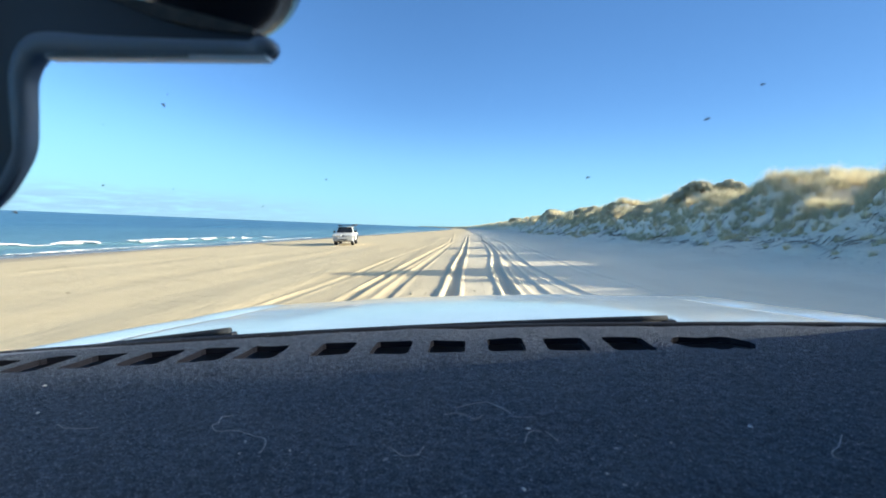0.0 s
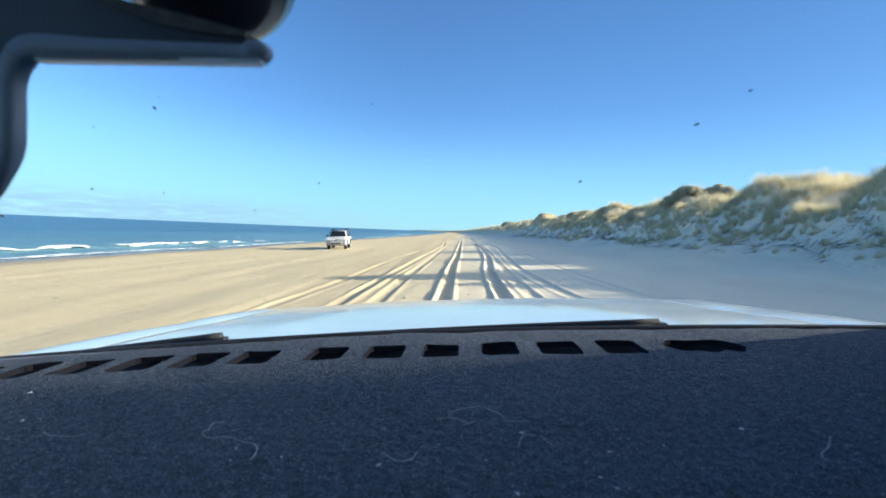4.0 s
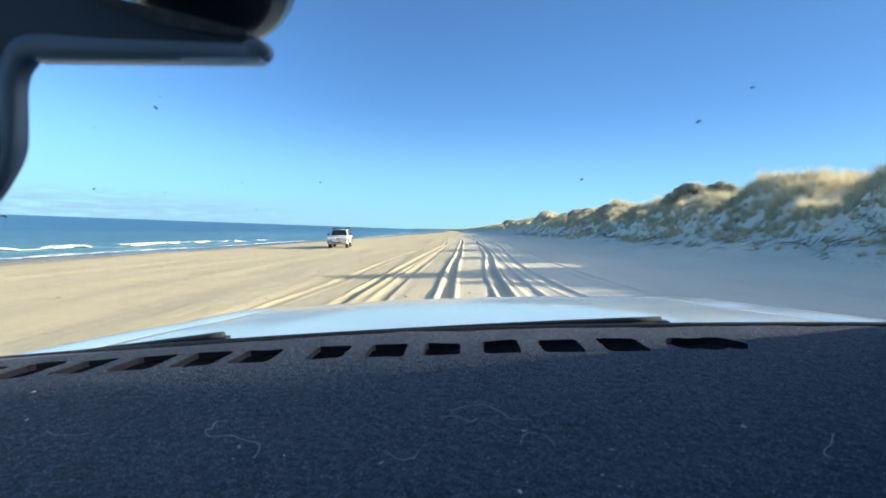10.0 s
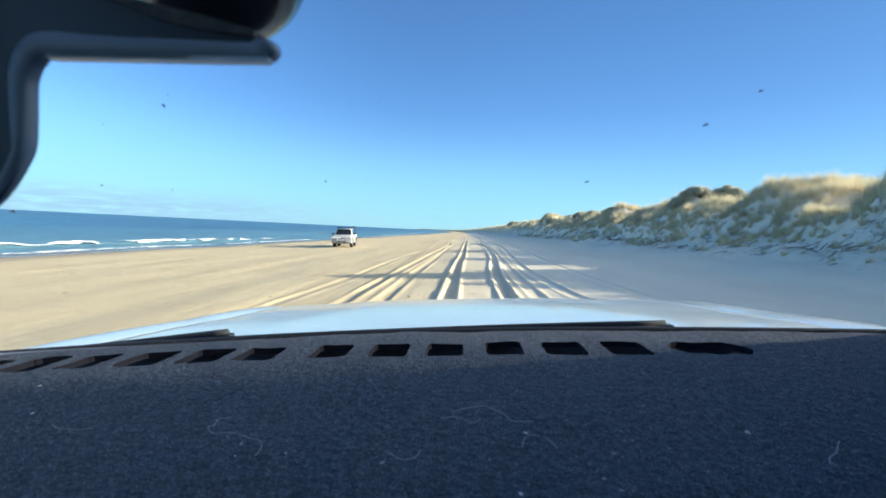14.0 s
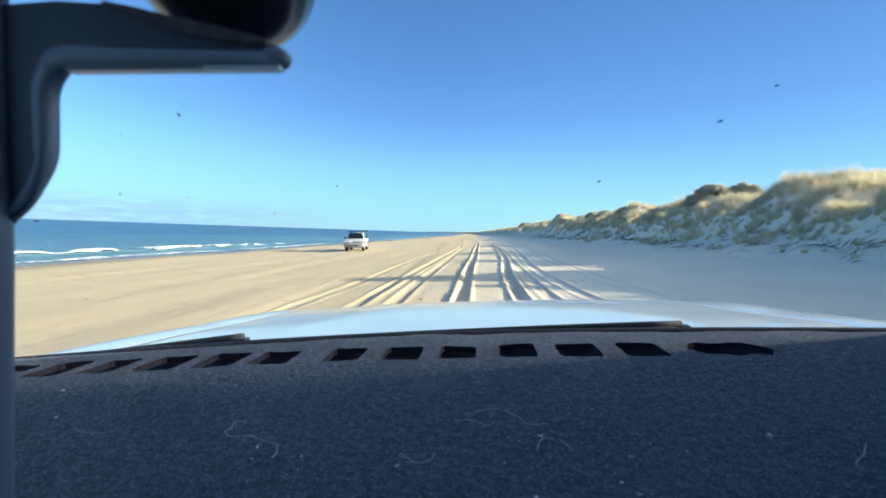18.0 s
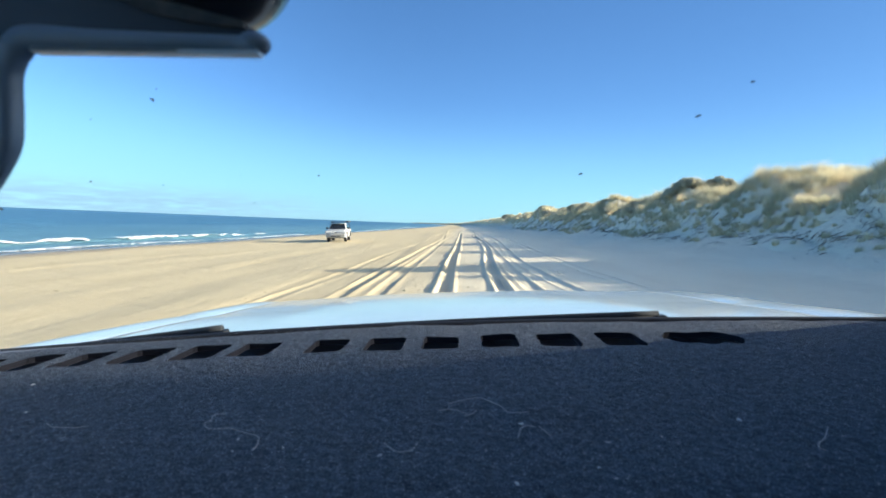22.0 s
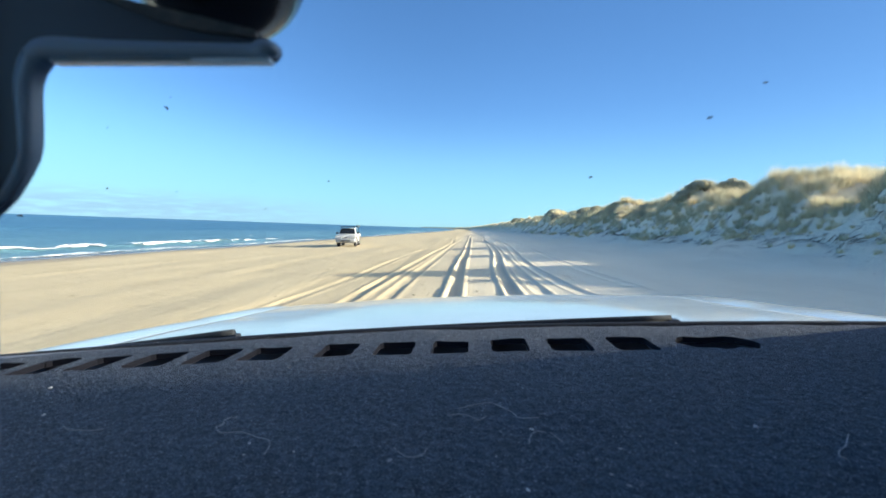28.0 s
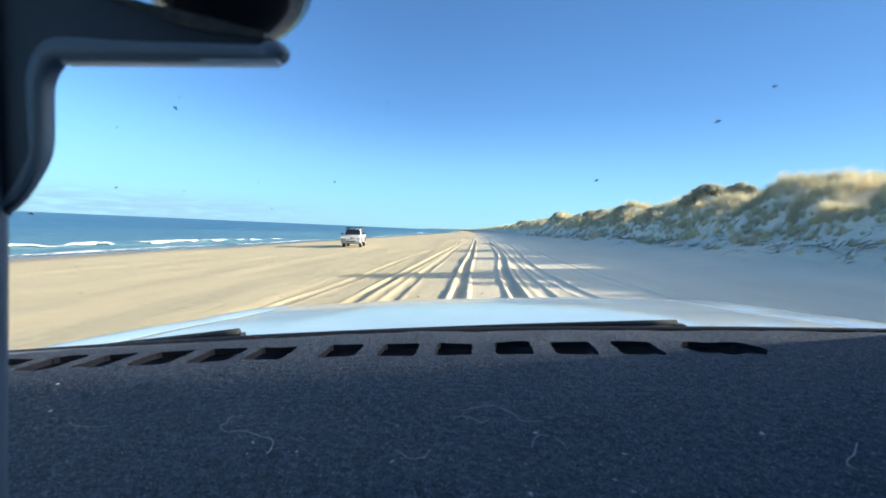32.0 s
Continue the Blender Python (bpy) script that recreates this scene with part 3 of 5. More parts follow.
# ---------------------------------------------------------------- shrubs
def shrub(seed, wide, tall, lobes_n=16, leaves=900):
    """A wind-clipped coastal shrub: forked stems and a domed crown of leafy clumps round darker hearts."""
    rg = np.random.default_rng(seed)
    ob = thing("coastal_shrub", "dense grey-green coastal shrub rooted in the dune", "shrub", group="shrubs on the dune")
    bm = bmesh.new()
    lobes = []
    for k in range(lobes_n):
        a = k * 2.4 + rg.uniform(-0.5, 0.5)
        d = math.sqrt((k + 0.5) / lobes_n) * 0.80 * rg.uniform(0.85, 1.1)
        r = wide * rg.uniform(0.20, 0.36)
        c = Vector((wide * d * math.cos(a), wide * d * math.sin(a), max(0.35 * r, (tall - 0.8 * r) * (1 - 1.25 * d ** 2) * rg.uniform(0.85, 1.05))))
        lobes.append((c, r))
        bend_at = Vector((c.x * 0.45, c.y * 0.45, c.z * 0.35)) + Vector(rg.normal(0, 0.06, 3))
        tube([(0.05 * math.cos(a), 0.05 * math.sin(a), -0.25), bend_at, c], [0.06, 0.04, 0.012], 6, bm)
    part("trunk", bm_mesh("trunk", bm, BARK), ob)
    V = []
    for c, r in lobes:
        d = rg.normal(0, 1, (leaves, 3))
        d /= np.linalg.norm(d, axis=1)[:, None]
        lumpy = 1 + 0.16 * np.sin(d[:, 0] * 9 + c.x * 5) * np.cos(d[:, 1] * 8 + c.y * 5) + 0.10 * np.sin(d[:, 2] * 13 + 3 * c.z)
        depth = np.where(rg.random(leaves) < 0.45, rg.uniform(0.62, 0.85, leaves), rg.uniform(0.88, 1.06, leaves))
        p = np.array(c) + d * (r * depth * lumpy)[:, None] * np.array([1, 1, 0.9])
        keep = p[:, 2] > 0.02
        p, d, depth = p[keep], d[keep], depth[keep]
        m = len(p)
        n = d + rg.normal(0, 0.55, (m, 3))
        n /= np.linalg.norm(n, axis=1)[:, None]
        t1 = np.cross(n, rg.normal(0, 1, (m, 3)))
        t1 /= np.linalg.norm(t1, axis=1)[:, None]
        t2 = np.cross(n, t1)
        s = np.where(depth < 0.87, rg.uniform(0.09, 0.14, m), rg.uniform(0.028, 0.060, m))[:, None]
        V.append(np.stack([p - t1 * s, p + t2 * s * 0.6, p + t1 * s, p - t2 * s * 0.6], 1).reshape(-1, 3))
    V = np.concatenate(V)
    part("crown", big_mesh("crown", V, np.arange(len(V)).reshape(-1, 4), LEAF), ob)
    return ob


# landward distance, distance along the beach, size, kind
SHRUBS = ((17.3, 29.6, 1.25, 0), (17.2, 42.0, 1.0, 1), (17.6, 57.0, 1.15, 2), (18.7, 31.6, 1.0, 1), (16.6, 31.9, 0.55, 2), (18.2, 27.0, 0.6, 2), (17.9, 37.0, 0.6, 0), (19.2, 20.5, 0.7, 2),
          (18.4, 44.2, 0.8, 2), (16.6, 51.0, 0.5, 1), (17.3, 61.5, 0.8, 0), (18.3, 71.0, 1.0, 2), (17.0, 66.0, 0.7, 1),
          (18.0, 78.0, 0.9, 0), (17.4, 88.0, 1.1, 2), (17.8, 98.0, 1.0, 0), (18.4, 108.0, 1.2, 1), (17.4, 118.0, 0.9, 2), (17.9, 134.0, 1.3, 0), (17.6, 160.0, 1.4, 1), (18.5, 190.0, 1.5, 0),
          (15.6, 24.6, 0.35, 2), (15.2, 38.6, 0.40, 1), (15.9, 47.5, 0.45, 0))
rs = random.Random(8)
for k in range(30):
    y = 26.0 * (170 / 26.0) ** rs.random()
    SHRUBS += ((float(top_of(y)) + rs.uniform(-1.6, 0.5), y, rs.uniform(0.3, 0.65), k % 3),)
shrub_kinds = [shrub(5, 1.6, 1.7), shrub(6, 1.3, 1.5), shrub(7, 1.8, 1.35)]
for i, (u, y, size, kind) in enumerate(SHRUBS):
    x = u + float(bend(np.array(y)))
    m = pose(x, y, float(land(x, y)) - 0.32 * size, 0, 0, 67 * i)
    if i < 3:
        ob = shrub_kinds[i]
        ob.matrix_basis = m
    else:
        ob = copy_thing(shrub_kinds[kind], m)
    ob.scale = (size, size * 1.1, size)


# ---------------------------------------------------------------- litter on the sand
def litter(name, label, category, mat, n, us, ysq, size, seed, flat=0.35, long=1.0):
    """Small uneven lumps strewn over the sand."""
    rg = np.random.default_rng(seed)
    U, Y = rg.uniform(*us, n), ysq[0] * (ysq[1] / ysq[0]) ** rg.random(n)
    X = U + bend(Y)
    Z = land(X, Y)
    ring = np.array([[1, 0, 0], [0.3, 0.9, 0.1], [-0.8, 0.5, 0], [-0.7, -0.6, 0.1], [0.4, -0.9, 0], [0, 0, 1]], float)
    tri = np.array([[0, 1, 5], [1, 2, 5], [2, 3, 5], [3, 4, 5], [4, 0, 5]])
    s = size * rg.uniform(0.4, 1.4, n)
    a = rg.uniform(0, 6.28, n) if long == 1.0 else rg.normal(0.9, 0.5, n)
    jig = ring[None] * (1 + 0.35 * rg.normal(0, 1, (n, 6, 1)))
    jig[:, :, 0] *= long * rg.uniform(0.8, 2.4, n)[:, None]
    c, d = np.cos(a)[:, None], np.sin(a)[:, None]
    V = np.stack([X[:, None] + s[:, None] * (c * jig[:, :, 0] - d * jig[:, :, 1]), Y[:, None] + s[:, None] * (d * jig[:, :, 0] + c * jig[:, :, 1]),
                  Z[:, None] - 0.004 + s[:, None] * flat * np.abs(jig[:, :, 2])], -1).reshape(-1, 3)
    F = (np.arange(n)[:, None, None] * 6 + tri[None]).reshape(-1, 3)
    return tagged(new(name, big_mesh(name, V, F, mat)), label, category, kind="stuff")


litter("dry_seaweed", "scraps of dark dry seaweed strewn over the open sand", "seaweed", WEED, 240, (-20, -3), (8, 160), 0.038, 401)
litter("shell_fragments", "small white shell fragments lying on the sand", "shells", SHELL, 70, (-9, 9), (7, 60), 0.018, 402)


def root_strands(n, seed):
    """Bare roots and dead runners trailing down the eroded foot of the grown face."""
    rg = np.random.default_rng(seed)
    y = 9.0 + 91.0 * rg.random(n * 6) ** 1.7
    u = brow_of(y) + rg.uniform(-1.1, 2.6, n * 6)
    held = fbm((u - 0.35 * y) / 0.5, (y + 0.5 * u) / 1.7, 411, 3) > 0.12
    u, y = u[held][:n, None], y[held][:n, None]
    n = len(u)
    length = rg.uniform(0.20, 0.95, (n, 1)) * rg.uniform(0.4, 1.0, (n, 1))
    t = np.linspace(0, 1, 6)[None]
    a = rg.normal(3.55, 0.45, (n, 1)) + rg.normal(0, 0.25, (n, 1)) * np.sin(3 * t) + rg.normal(0, 0.25, (n, 1)) * np.sin(7 * t)
    yy = y + 0.8 * length * t * np.sin(a)
    xx = u + length * t * np.cos(a) + bend(yy)
    zz = land(xx, yy) + 0.012 + 0.05 * length * np.sin(np.pi * t)
    r = (rg.uniform(0.006, 0.011, (n, 1)) + 0.00022 * y) * (1 - 0.75 * t)
    V = np.stack([np.stack([xx - r * np.sin(a), yy + r * np.cos(a), zz], -1), np.stack([xx + r * np.sin(a), yy - r * np.cos(a), zz], -1), np.stack([xx, yy, zz + 1.6 * r], -1)], 2)
    ring = np.array([(3 * i + j, 3 * i + (j + 1) % 3, 3 * i + 3 + (j + 1) % 3, 3 * i + 3 + j) for i in range(5) for j in range(3)])
    F = (np.arange(n)[:, None, None] * 18 + ring[None]).reshape(-1, 4)
    return tagged(new("dead_roots", big_mesh("dead_roots", V.reshape(-1, 3), F, ROOT)), "dark bare roots and runners trailing down the sandy dune foot", "roots", kind="stuff")


root_strands(2100, 403)
litter("dune_debris", "dark twigs and clods fallen on the sandy dune foot", "debris", ROOT, 1400, (9.5, 15.0), (10, 90), 0.016, 405, 0.6, 5.0)
litter("sand_clods", "loose clods of sand kicked up beside the tracks", "sand clods", SAND, 1300, (-2.5, 4), (8, 70), 0.018, 404, 0.8)


def driftwood(x, y, size, turn):
    ob = thing("driftwood", "bleached dark driftwood branch lying on the dune slope", "driftwood", pose(x, y, float(land(x, y)), 0, 0, turn), "driftwood on the dune")
    bm = tube([(-0.6 * size, 0, 0.03), (-0.2 * size, 0.05, 0.12), (0.2 * size, 0, 0.22 * size), (0.55 * size, -0.05, 0.06)], [0.02, 0.04, 0.05, 0.02], 7)
    tube([(0.1 * size, 0, 0.18), (0.25 * size, 0.1, 0.42 * size), (0.42 * size, 0.18, 0.5 * size)], [0.035, 0.022, 0.008], 6, bm)
    part("branch", bm_mesh("branch", bm, BARK), ob)


driftwood(12.4, 27.0, 0.9, 20)
driftwood(12.6, 36.0, 0.8, 140)

# ---------------------------------------------------------------- the car round the camera
# its parts are given from the eye; the car's own origin is on the sand below it
CAR = Matrix.Translation(EYE) @ pose(0, 0, 0, NOSE, LEAN, 0) @ Matrix.Translation((0, 0, -EYE[2]))
car = thing("four_wheel_drive", "white four-wheel drive standing on the beach sand", "car", CAR)
UP = EYE[2]


def raised(points):
    return [Vector((p[0], p[1], p[2] + UP)) for p in points]


def car_mesh(name, vf, mat, smooth=True):
    return mesh_of(name, raised(vf[0]), vf[1], mat, smooth)


def span(a, b, n):
    return [a + (b - a) * i / (n - 1) for i in range(n)]


def glass_y(x, z):
    return 0.66 - 0.13 * (x - 0.05) ** 2 - (z + 0.165) * 1.213


def dash_edge(x):
    return 0.637 - 0.13 * (x - 0.08) ** 2


def hood_z(x, y):
    z = -0.225 - 0.030 * (y - 0.8) - 0.058 * (y - 0.8) ** 2 - 0.008 * (x / 0.95) ** 2 * (y - 0.6) - 0.016 * x * x
    ridge = 0.5 * (1 + math.tanh((0.52 - 0.10 * (y - 0.8) - abs(x)) / 0.06))
    z += 0.004 * ridge
    z += 0.024 * max(0.0, min(1.2, 1 - (y - 0.71) / 0.48)) * min(1.0, max(0.0, (abs(x) - 0.25) / 0.50)) ** 1.5
    return z - 3.0 * max(0.0, y - 1.66) ** 2


def hood_back(x):
    return 0.735 - 0.13 * x * x


part("bonnet", car_mesh("bonnet", sheet(lambda x, t: (x, hood_back(x) + t * (1.84 - 0.06 * x * x - hood_back(x)), hood_z(x, hood_back(x) + t * (1.84 - 0.06 * x * x - hood_back(x)))),
                                       span(-0.74, 0.74, 75), span(0, 1, 41), 0.012), PAINT), car, "silver-white painted bonnet with a raised centre panel")
for s in (-1, 1):
    def wing(a, t, s=s):
        x = s * (0.745 + 0.205 * math.sin(a * 1.45))
        y = hood_back(0.74) - 0.02 + t * (1.80 - hood_back(0.74))
        return (x, y, hood_z(0.745, y) - 0.006 + 0.007 * math.sin(math.pi * min(1.0, a * 1.2)) - 0.13 * (1 - math.cos(a * 1.45)) ** 2.5)
    part("front_guard", car_mesh("front_guard", sheet(wing, span(0, 1, 12), span(0, 1, 24), 0.012), PAINT), car)
part("scuttle_panel", car_mesh("scuttle_panel", sheet(lambda x, t: (x, glass_y(x, -0.165) - 0.03 + t * 0.13, -0.185 - 0.05 * t), span(-0.84, 0.84, 40), span(0, 1, 6), 0.02), BLACK), car)

def slab(corners, thick):
    """A thin plate with those four corners."""
    c = [Vector(p) for p in corners]
    nrm = (c[1] - c[0]).cross(c[3] - c[0]).normalized() * thick
    vs = c + [p + nrm for p in c]
    return vs, [(0, 1, 2, 3), (4, 7, 6, 5), (0, 4, 5, 1), (1, 5, 6, 2), (2, 6, 7, 3), (3, 7, 4, 0)]


# windscreen and the insects on it
screen = part("windscreen", car_mesh("windscreen", sheet(lambda x, t: (x * (1 - 0.16 * t), glass_y(x, -0.165) - t * 0.70, -0.165 + t * 0.577), span(-0.80, 0.80, 24), span(0, 1, 8), 0.004), GLASS),
              car, "clear curved windscreen with a few insect marks")
screen.visible_shadow = False
SPLATS = ((-0.247, 0.104, 0.0010, -1.2, 3.2), (0.206, 0.080, 0.0016, 0.6, 2.6), (0.121, 0.040, 0.0008, 0.45, 4.5), (-0.140, 0.047, 0.0009, -0.5, 1.5),
          (-0.359, 0.048, 0.0009, -0.6, 1.7), (-0.216, 0.049, 0.0005, 0.0, 1.4), (-0.219, 0.024, 0.0006, 0.3, 1.4), (-0.296, 0.043, 0.0005, 0.0, 1.3), (0.234, 0.099, 0.0008, 0.4, 3.2),
          (-0.070, 0.102, 0.0005, 0.0, 1.3), (-0.471, 0.026, 0.0010, -0.6, 4.0), (-0.308, 0.093, 0.0005, 0.2, 1.6), (-0.238, 0.110, 0.0005, 0.2, 1.5))
for x, z, size, turn, long in SPLATS:
    rr = random.Random(round(x * 1000))
    ring = []
    for k in range(11):
        a = 2 * math.pi * k / 11
        r = 0.65 * size * rr.uniform(0.75, 1.15)
        p, q = r * long * math.cos(a), r * math.sin(a)
        ring.append((p * math.cos(turn) - q * math.sin(turn), p * math.sin(turn) + q * math.cos(turn)))
    # lies on the slanting outer face of the glass
    face = lambda u, v, lift: (x + u, glass_y(x + u, z) - v * 0.772 + lift, z + v * 0.636 + lift * 0.8)
    verts = [face(0, 0, 0.006)] + [face(u, v, 0.004) for u, v in ring] + [face(u, v, 0.0035) for u, v in ring]
    faces = [(0, 1 + k, 1 + (k + 1) % 11) for k in range(11)] + [(1 + k, 12 + k, 12 + (k + 1) % 11, 1 + (k + 1) % 11) for k in range(11)]
    part("insect_mark", mesh_of("insect_mark", raised(verts), faces, BUG), screen, "dried dark insect mark")

# wipers at rest along the foot of the glass
def wiper(x0, x1, z0, z1, end, tall=0.0026):
    def at(x, lift, out):
        t = (x - x0) / (x1 - x0)
        z = z0 + (z1 - z0) * t ** 1.3 + lift
        return (x, glass_y(x, z) + out, z)
    ob = part("wiper", bm_mesh("wiper", tube(raised([at(x, -0.003, 0.012) for x in span(x0, x1, 14)]), 0.003, 8), RUBBER, True), car, "black windscreen wiper at rest")
    n = span(x0 + 0.05, x1, 16)
    bm = tube(raised([at(x, 0.002, 0.020) for x in n]), [0.0025 + tall * (i / 15) ** 1.2 for i in range(16)], 8)
    part("spoiler", bm_mesh("spoiler", bm, WIPER, True), ob, "weathered grey wiper blade")
    p = Vector(at(x1, 0.0, 0.018))
    bm = box(p.x - 0.006, p.x + end, p.y - 0.008, p.y + 0.008, p.z - 0.008 + UP, p.z + 0.000 + UP, 0.002)
    part("end_cap", bm_mesh("end_cap", bm, BLACK), ob)


wiper(-0.80, -0.405, -0.193, -0.167, 0.008, 0.0040)
wiper(-0.385, 0.315, -0.178, -0.162, 0.012)
part("glass_seal", bm_mesh("glass_seal", tube(raised([(x, dash_edge(x) + 0.012, -0.165 - 0.015 * max(0.0, -x - 0.2)) for x in span(-0.82, 0.86, 40)]), 0.005, 8), SEAL, True), car)

# dashboard with the demister trough under the mat's slots
part("dashboard", car_mesh("dashboard", sheet(lambda x, w: (x, dash_edge(x) + 0.015 - w, -0.170 - (0.016 if 0.075 < w < 0.165 else 0.0) - 6 * max(0, w - 0.62) ** 2),
                                              span(-0.84, 0.88, 44), [0, 0.03, 0.06, 0.074, 0.076, 0.10, 0.13, 0.164, 0.166, 0.2, 0.3, 0.4, 0.5, 0.6, 0.65, 0.7], 0.03), DASH), car)

# shell that closes the cabin: roof, pillars, doors, tail, floor
part("roof", car_mesh("roof", sheet(lambda x, y: (x, y, 0.425 - 0.06 * (x / 0.7) ** 2 - 0.02 * (y + 1.1) ** 2), span(-0.68, 0.68, 14), span(-0.03, -2.35, 16), 0.03), PAINT), car)
for s in (-1, 1):
    part("pillar", bm_mesh("pillar", tube(raised([(s * 0.86, 0.60, -0.19), (s * 0.78, 0.32, 0.11), (s * 0.70, 0.03, 0.38)]), 0.06, 12), PAINT, True), car)
    for y in (-0.85, -1.65, -2.30):
        part("pillar", bm_mesh("pillar", tube(raised([(s * 0.86, y, -0.18), (s * 0.67, y - 0.03, 0.36)]), 0.035, 8), PAINT, True), car)
    for y0, y1 in ((-0.80, 0.55), (-1.62, -0.82)):
        d = part("door", bm_mesh("door", box(s * 0.93 - 0.03, s * 0.93 + 0.03, y0, y1, UP - 1.08, UP - 0.16, 0.02), PAINT), car)
        part("door_handle", bm_mesh("door_handle", box(s * 0.97 - 0.012, s * 0.97 + 0.012, y0 + 0.06, y0 + 0.24, UP - 0.32, UP - 0.285, 0.008), BLACK), d)
    for y0, y1 in ((-0.82, 0.52), (-1.62, -0.88), (-2.28, -1.68)):
        c4 = [(s * 0.885, y0, UP - 0.17), (s * 0.885, y1, UP - 0.17), (s * 0.70, min(y1 - 0.03, 0.04), UP + 0.36), (s * 0.70, y0 - 0.02, UP + 0.36)]
        # unseen; opaque on the sun side, clear to seaward to let skylight fill the cabin
        part("side_glass", mesh_of("side_glass", *slab(c4, 0.005), DARKGLASS if s > 0 else GLASS), car, "side window")
    part("rear_quarter", bm_mesh("rear_quarter", box(s * 0.92 - 0.03, s * 0.92 + 0.03, -2.6, -1.64, UP - 0.95, UP - 0.16, 0.02), PAINT), car)
    part("inner_guard", bm_mesh("inner_guard", box(s * 0.93 - 0.025, s * 0.93 + 0.025, 0.57, 1.80, UP - 0.70, UP - 0.40, 0.02), PAINT), car)
    part("headlight", bm_mesh("headlight", box(s * 0.74 - 0.17, s * 0.74 + 0.17, 1.74, 1.86, UP - 0.58, UP - 0.42, 0.03), LENS), car)
part("tailgate", bm_mesh("tailgate", box(-0.9, 0.9, -2.66, -2.58, UP - 0.95, UP - 0.16, 0.02), PAINT), car)
part("rear_glass", mesh_of("rear_glass", *slab([(-0.84, -2.60, UP - 0.16), (0.84, -2.60, UP - 0.16), (0.66, -2.36, UP + 0.37), (-0.66, -2.36, UP + 0.37)], 0.006), DARKGLASS), car)
part("floor_pan", bm_mesh("floor_pan", box(-0.86, 0.86, -2.58, 1.7, UP - 1.12, UP - 1.06, 0.01), BLACK), car)
part("bulkhead", bm_mesh("bulkhead", box(-0.84, 0.84, 0.56, 0.60, UP - 1.06, UP - 0.26), BLACK), car)
part("grille", bm_mesh("grille", box(-0.56, 0.56, 1.74, 1.84, UP - 0.62, UP - 0.44, 0.02), BLACK), car)
part("front_bumper", bm_mesh("front_bumper", box(-0.94, 0.94, 1.70, 1.96, UP - 0.98, UP - 0.66, 0.06), PAINT), car)


def wheel_meshes(r, w):
    tyre = lathe([(r * 0.62, -w / 2), (r * 0.9, -w / 2), (r * 0.98, -w * 0.38), (r, -w * 0.2), (r, w * 0.2), (r * 0.98, w * 0.38), (r * 0.9, w / 2), (r * 0.62, w / 2), (r * 0.6, 0), (r * 0.62, -w / 2)], 36)
    rim = lathe([(0.02, w * 0.30), (r * 0.2, w * 0.32), (r * 0.24, w * 0.2), (r * 0.52, w * 0.24), (r * 0.56, w * 0.42), (r * 0.63, w * 0.44), (r * 0.61, 0.0), (r * 0.1, -w * 0.2)], 30)
    return bm_mesh("tyre", tyre, RUBBER, True), bm_mesh("rim", rim, STEEL, True)


tyre_mesh, rim_mesh = wheel_meshes(0.39, 0.25)
for s in (-1, 1):
    for y in (1.22, -1.78):
        w = new("wheel")
        w.parent = car
        w.matrix_basis = pose(s * 0.80, y, 0.365, 0, 0, 0 if s > 0 else 180)
        part("tyre", tyre_mesh, w)
        part("rim", rim_mesh, w)

# ---------------------------------------------------------------- dash mat
mat_ob = thing("dash_mat", "dark felt dash mat dusted with lint, slotted over the demister", "dash mat", CAR)
SLOTS = [(-0.625, 0.044), (-0.556, 0.044), (-0.492, 0.044), (-0.420, 0.050), (-0.347, 0.052), (-0.278, 0.050), (-0.183, 0.049), (-0.106, 0.050), (-0.032, 0.048), (0.046, 0.048),
         (0.124, 0.052), (0.203, 0.052)]
WIDE_SLOT = (0.258, 0.352)
xs_mat = sorted(set([round(v, 4) for v in span(-0.84, 0.88, 173)] + [round(c + s * (w / 2 - d), 4) for c, w in SLOTS for s in (-1, 1) for d in (0.0, 0.0035)] + list(WIDE_SLOT)))
xs_mat = [v for i, v in enumerate(xs_mat) if i == 0 or v - xs_mat[i - 1] > 0.0012 or any(abs(v - c - s * w / 2) < 2e-4 for c, w in SLOTS for s in (-1, 1))]
ws_mat = [0.0, 0.006, 0.02, 0.04, 0.06, 0.078, 0.083, 0.105, 0.129, 0.136] + [0.15 + 0.012 * k for k in range(40)]
slot_edges = [(c - w / 2 - 0.001, c + w / 2 + 0.001) for c, w in SLOTS]


def mat_point(x, w):
    z = -0.160 + 0.0016 * float(fbm(x / 0.05, w / 0.05, 501, 3)) - 0.5 * max(0.0, 0.02 - w) ** 1.2
    z -= 0.022 * max(0.0, -x - 0.2) * max(0.0, 1 - w / 0.06)
    return (x, dash_edge(x) + 0.004 - w, z - 6 * max(0, w - 0.60) ** 2 + UP)


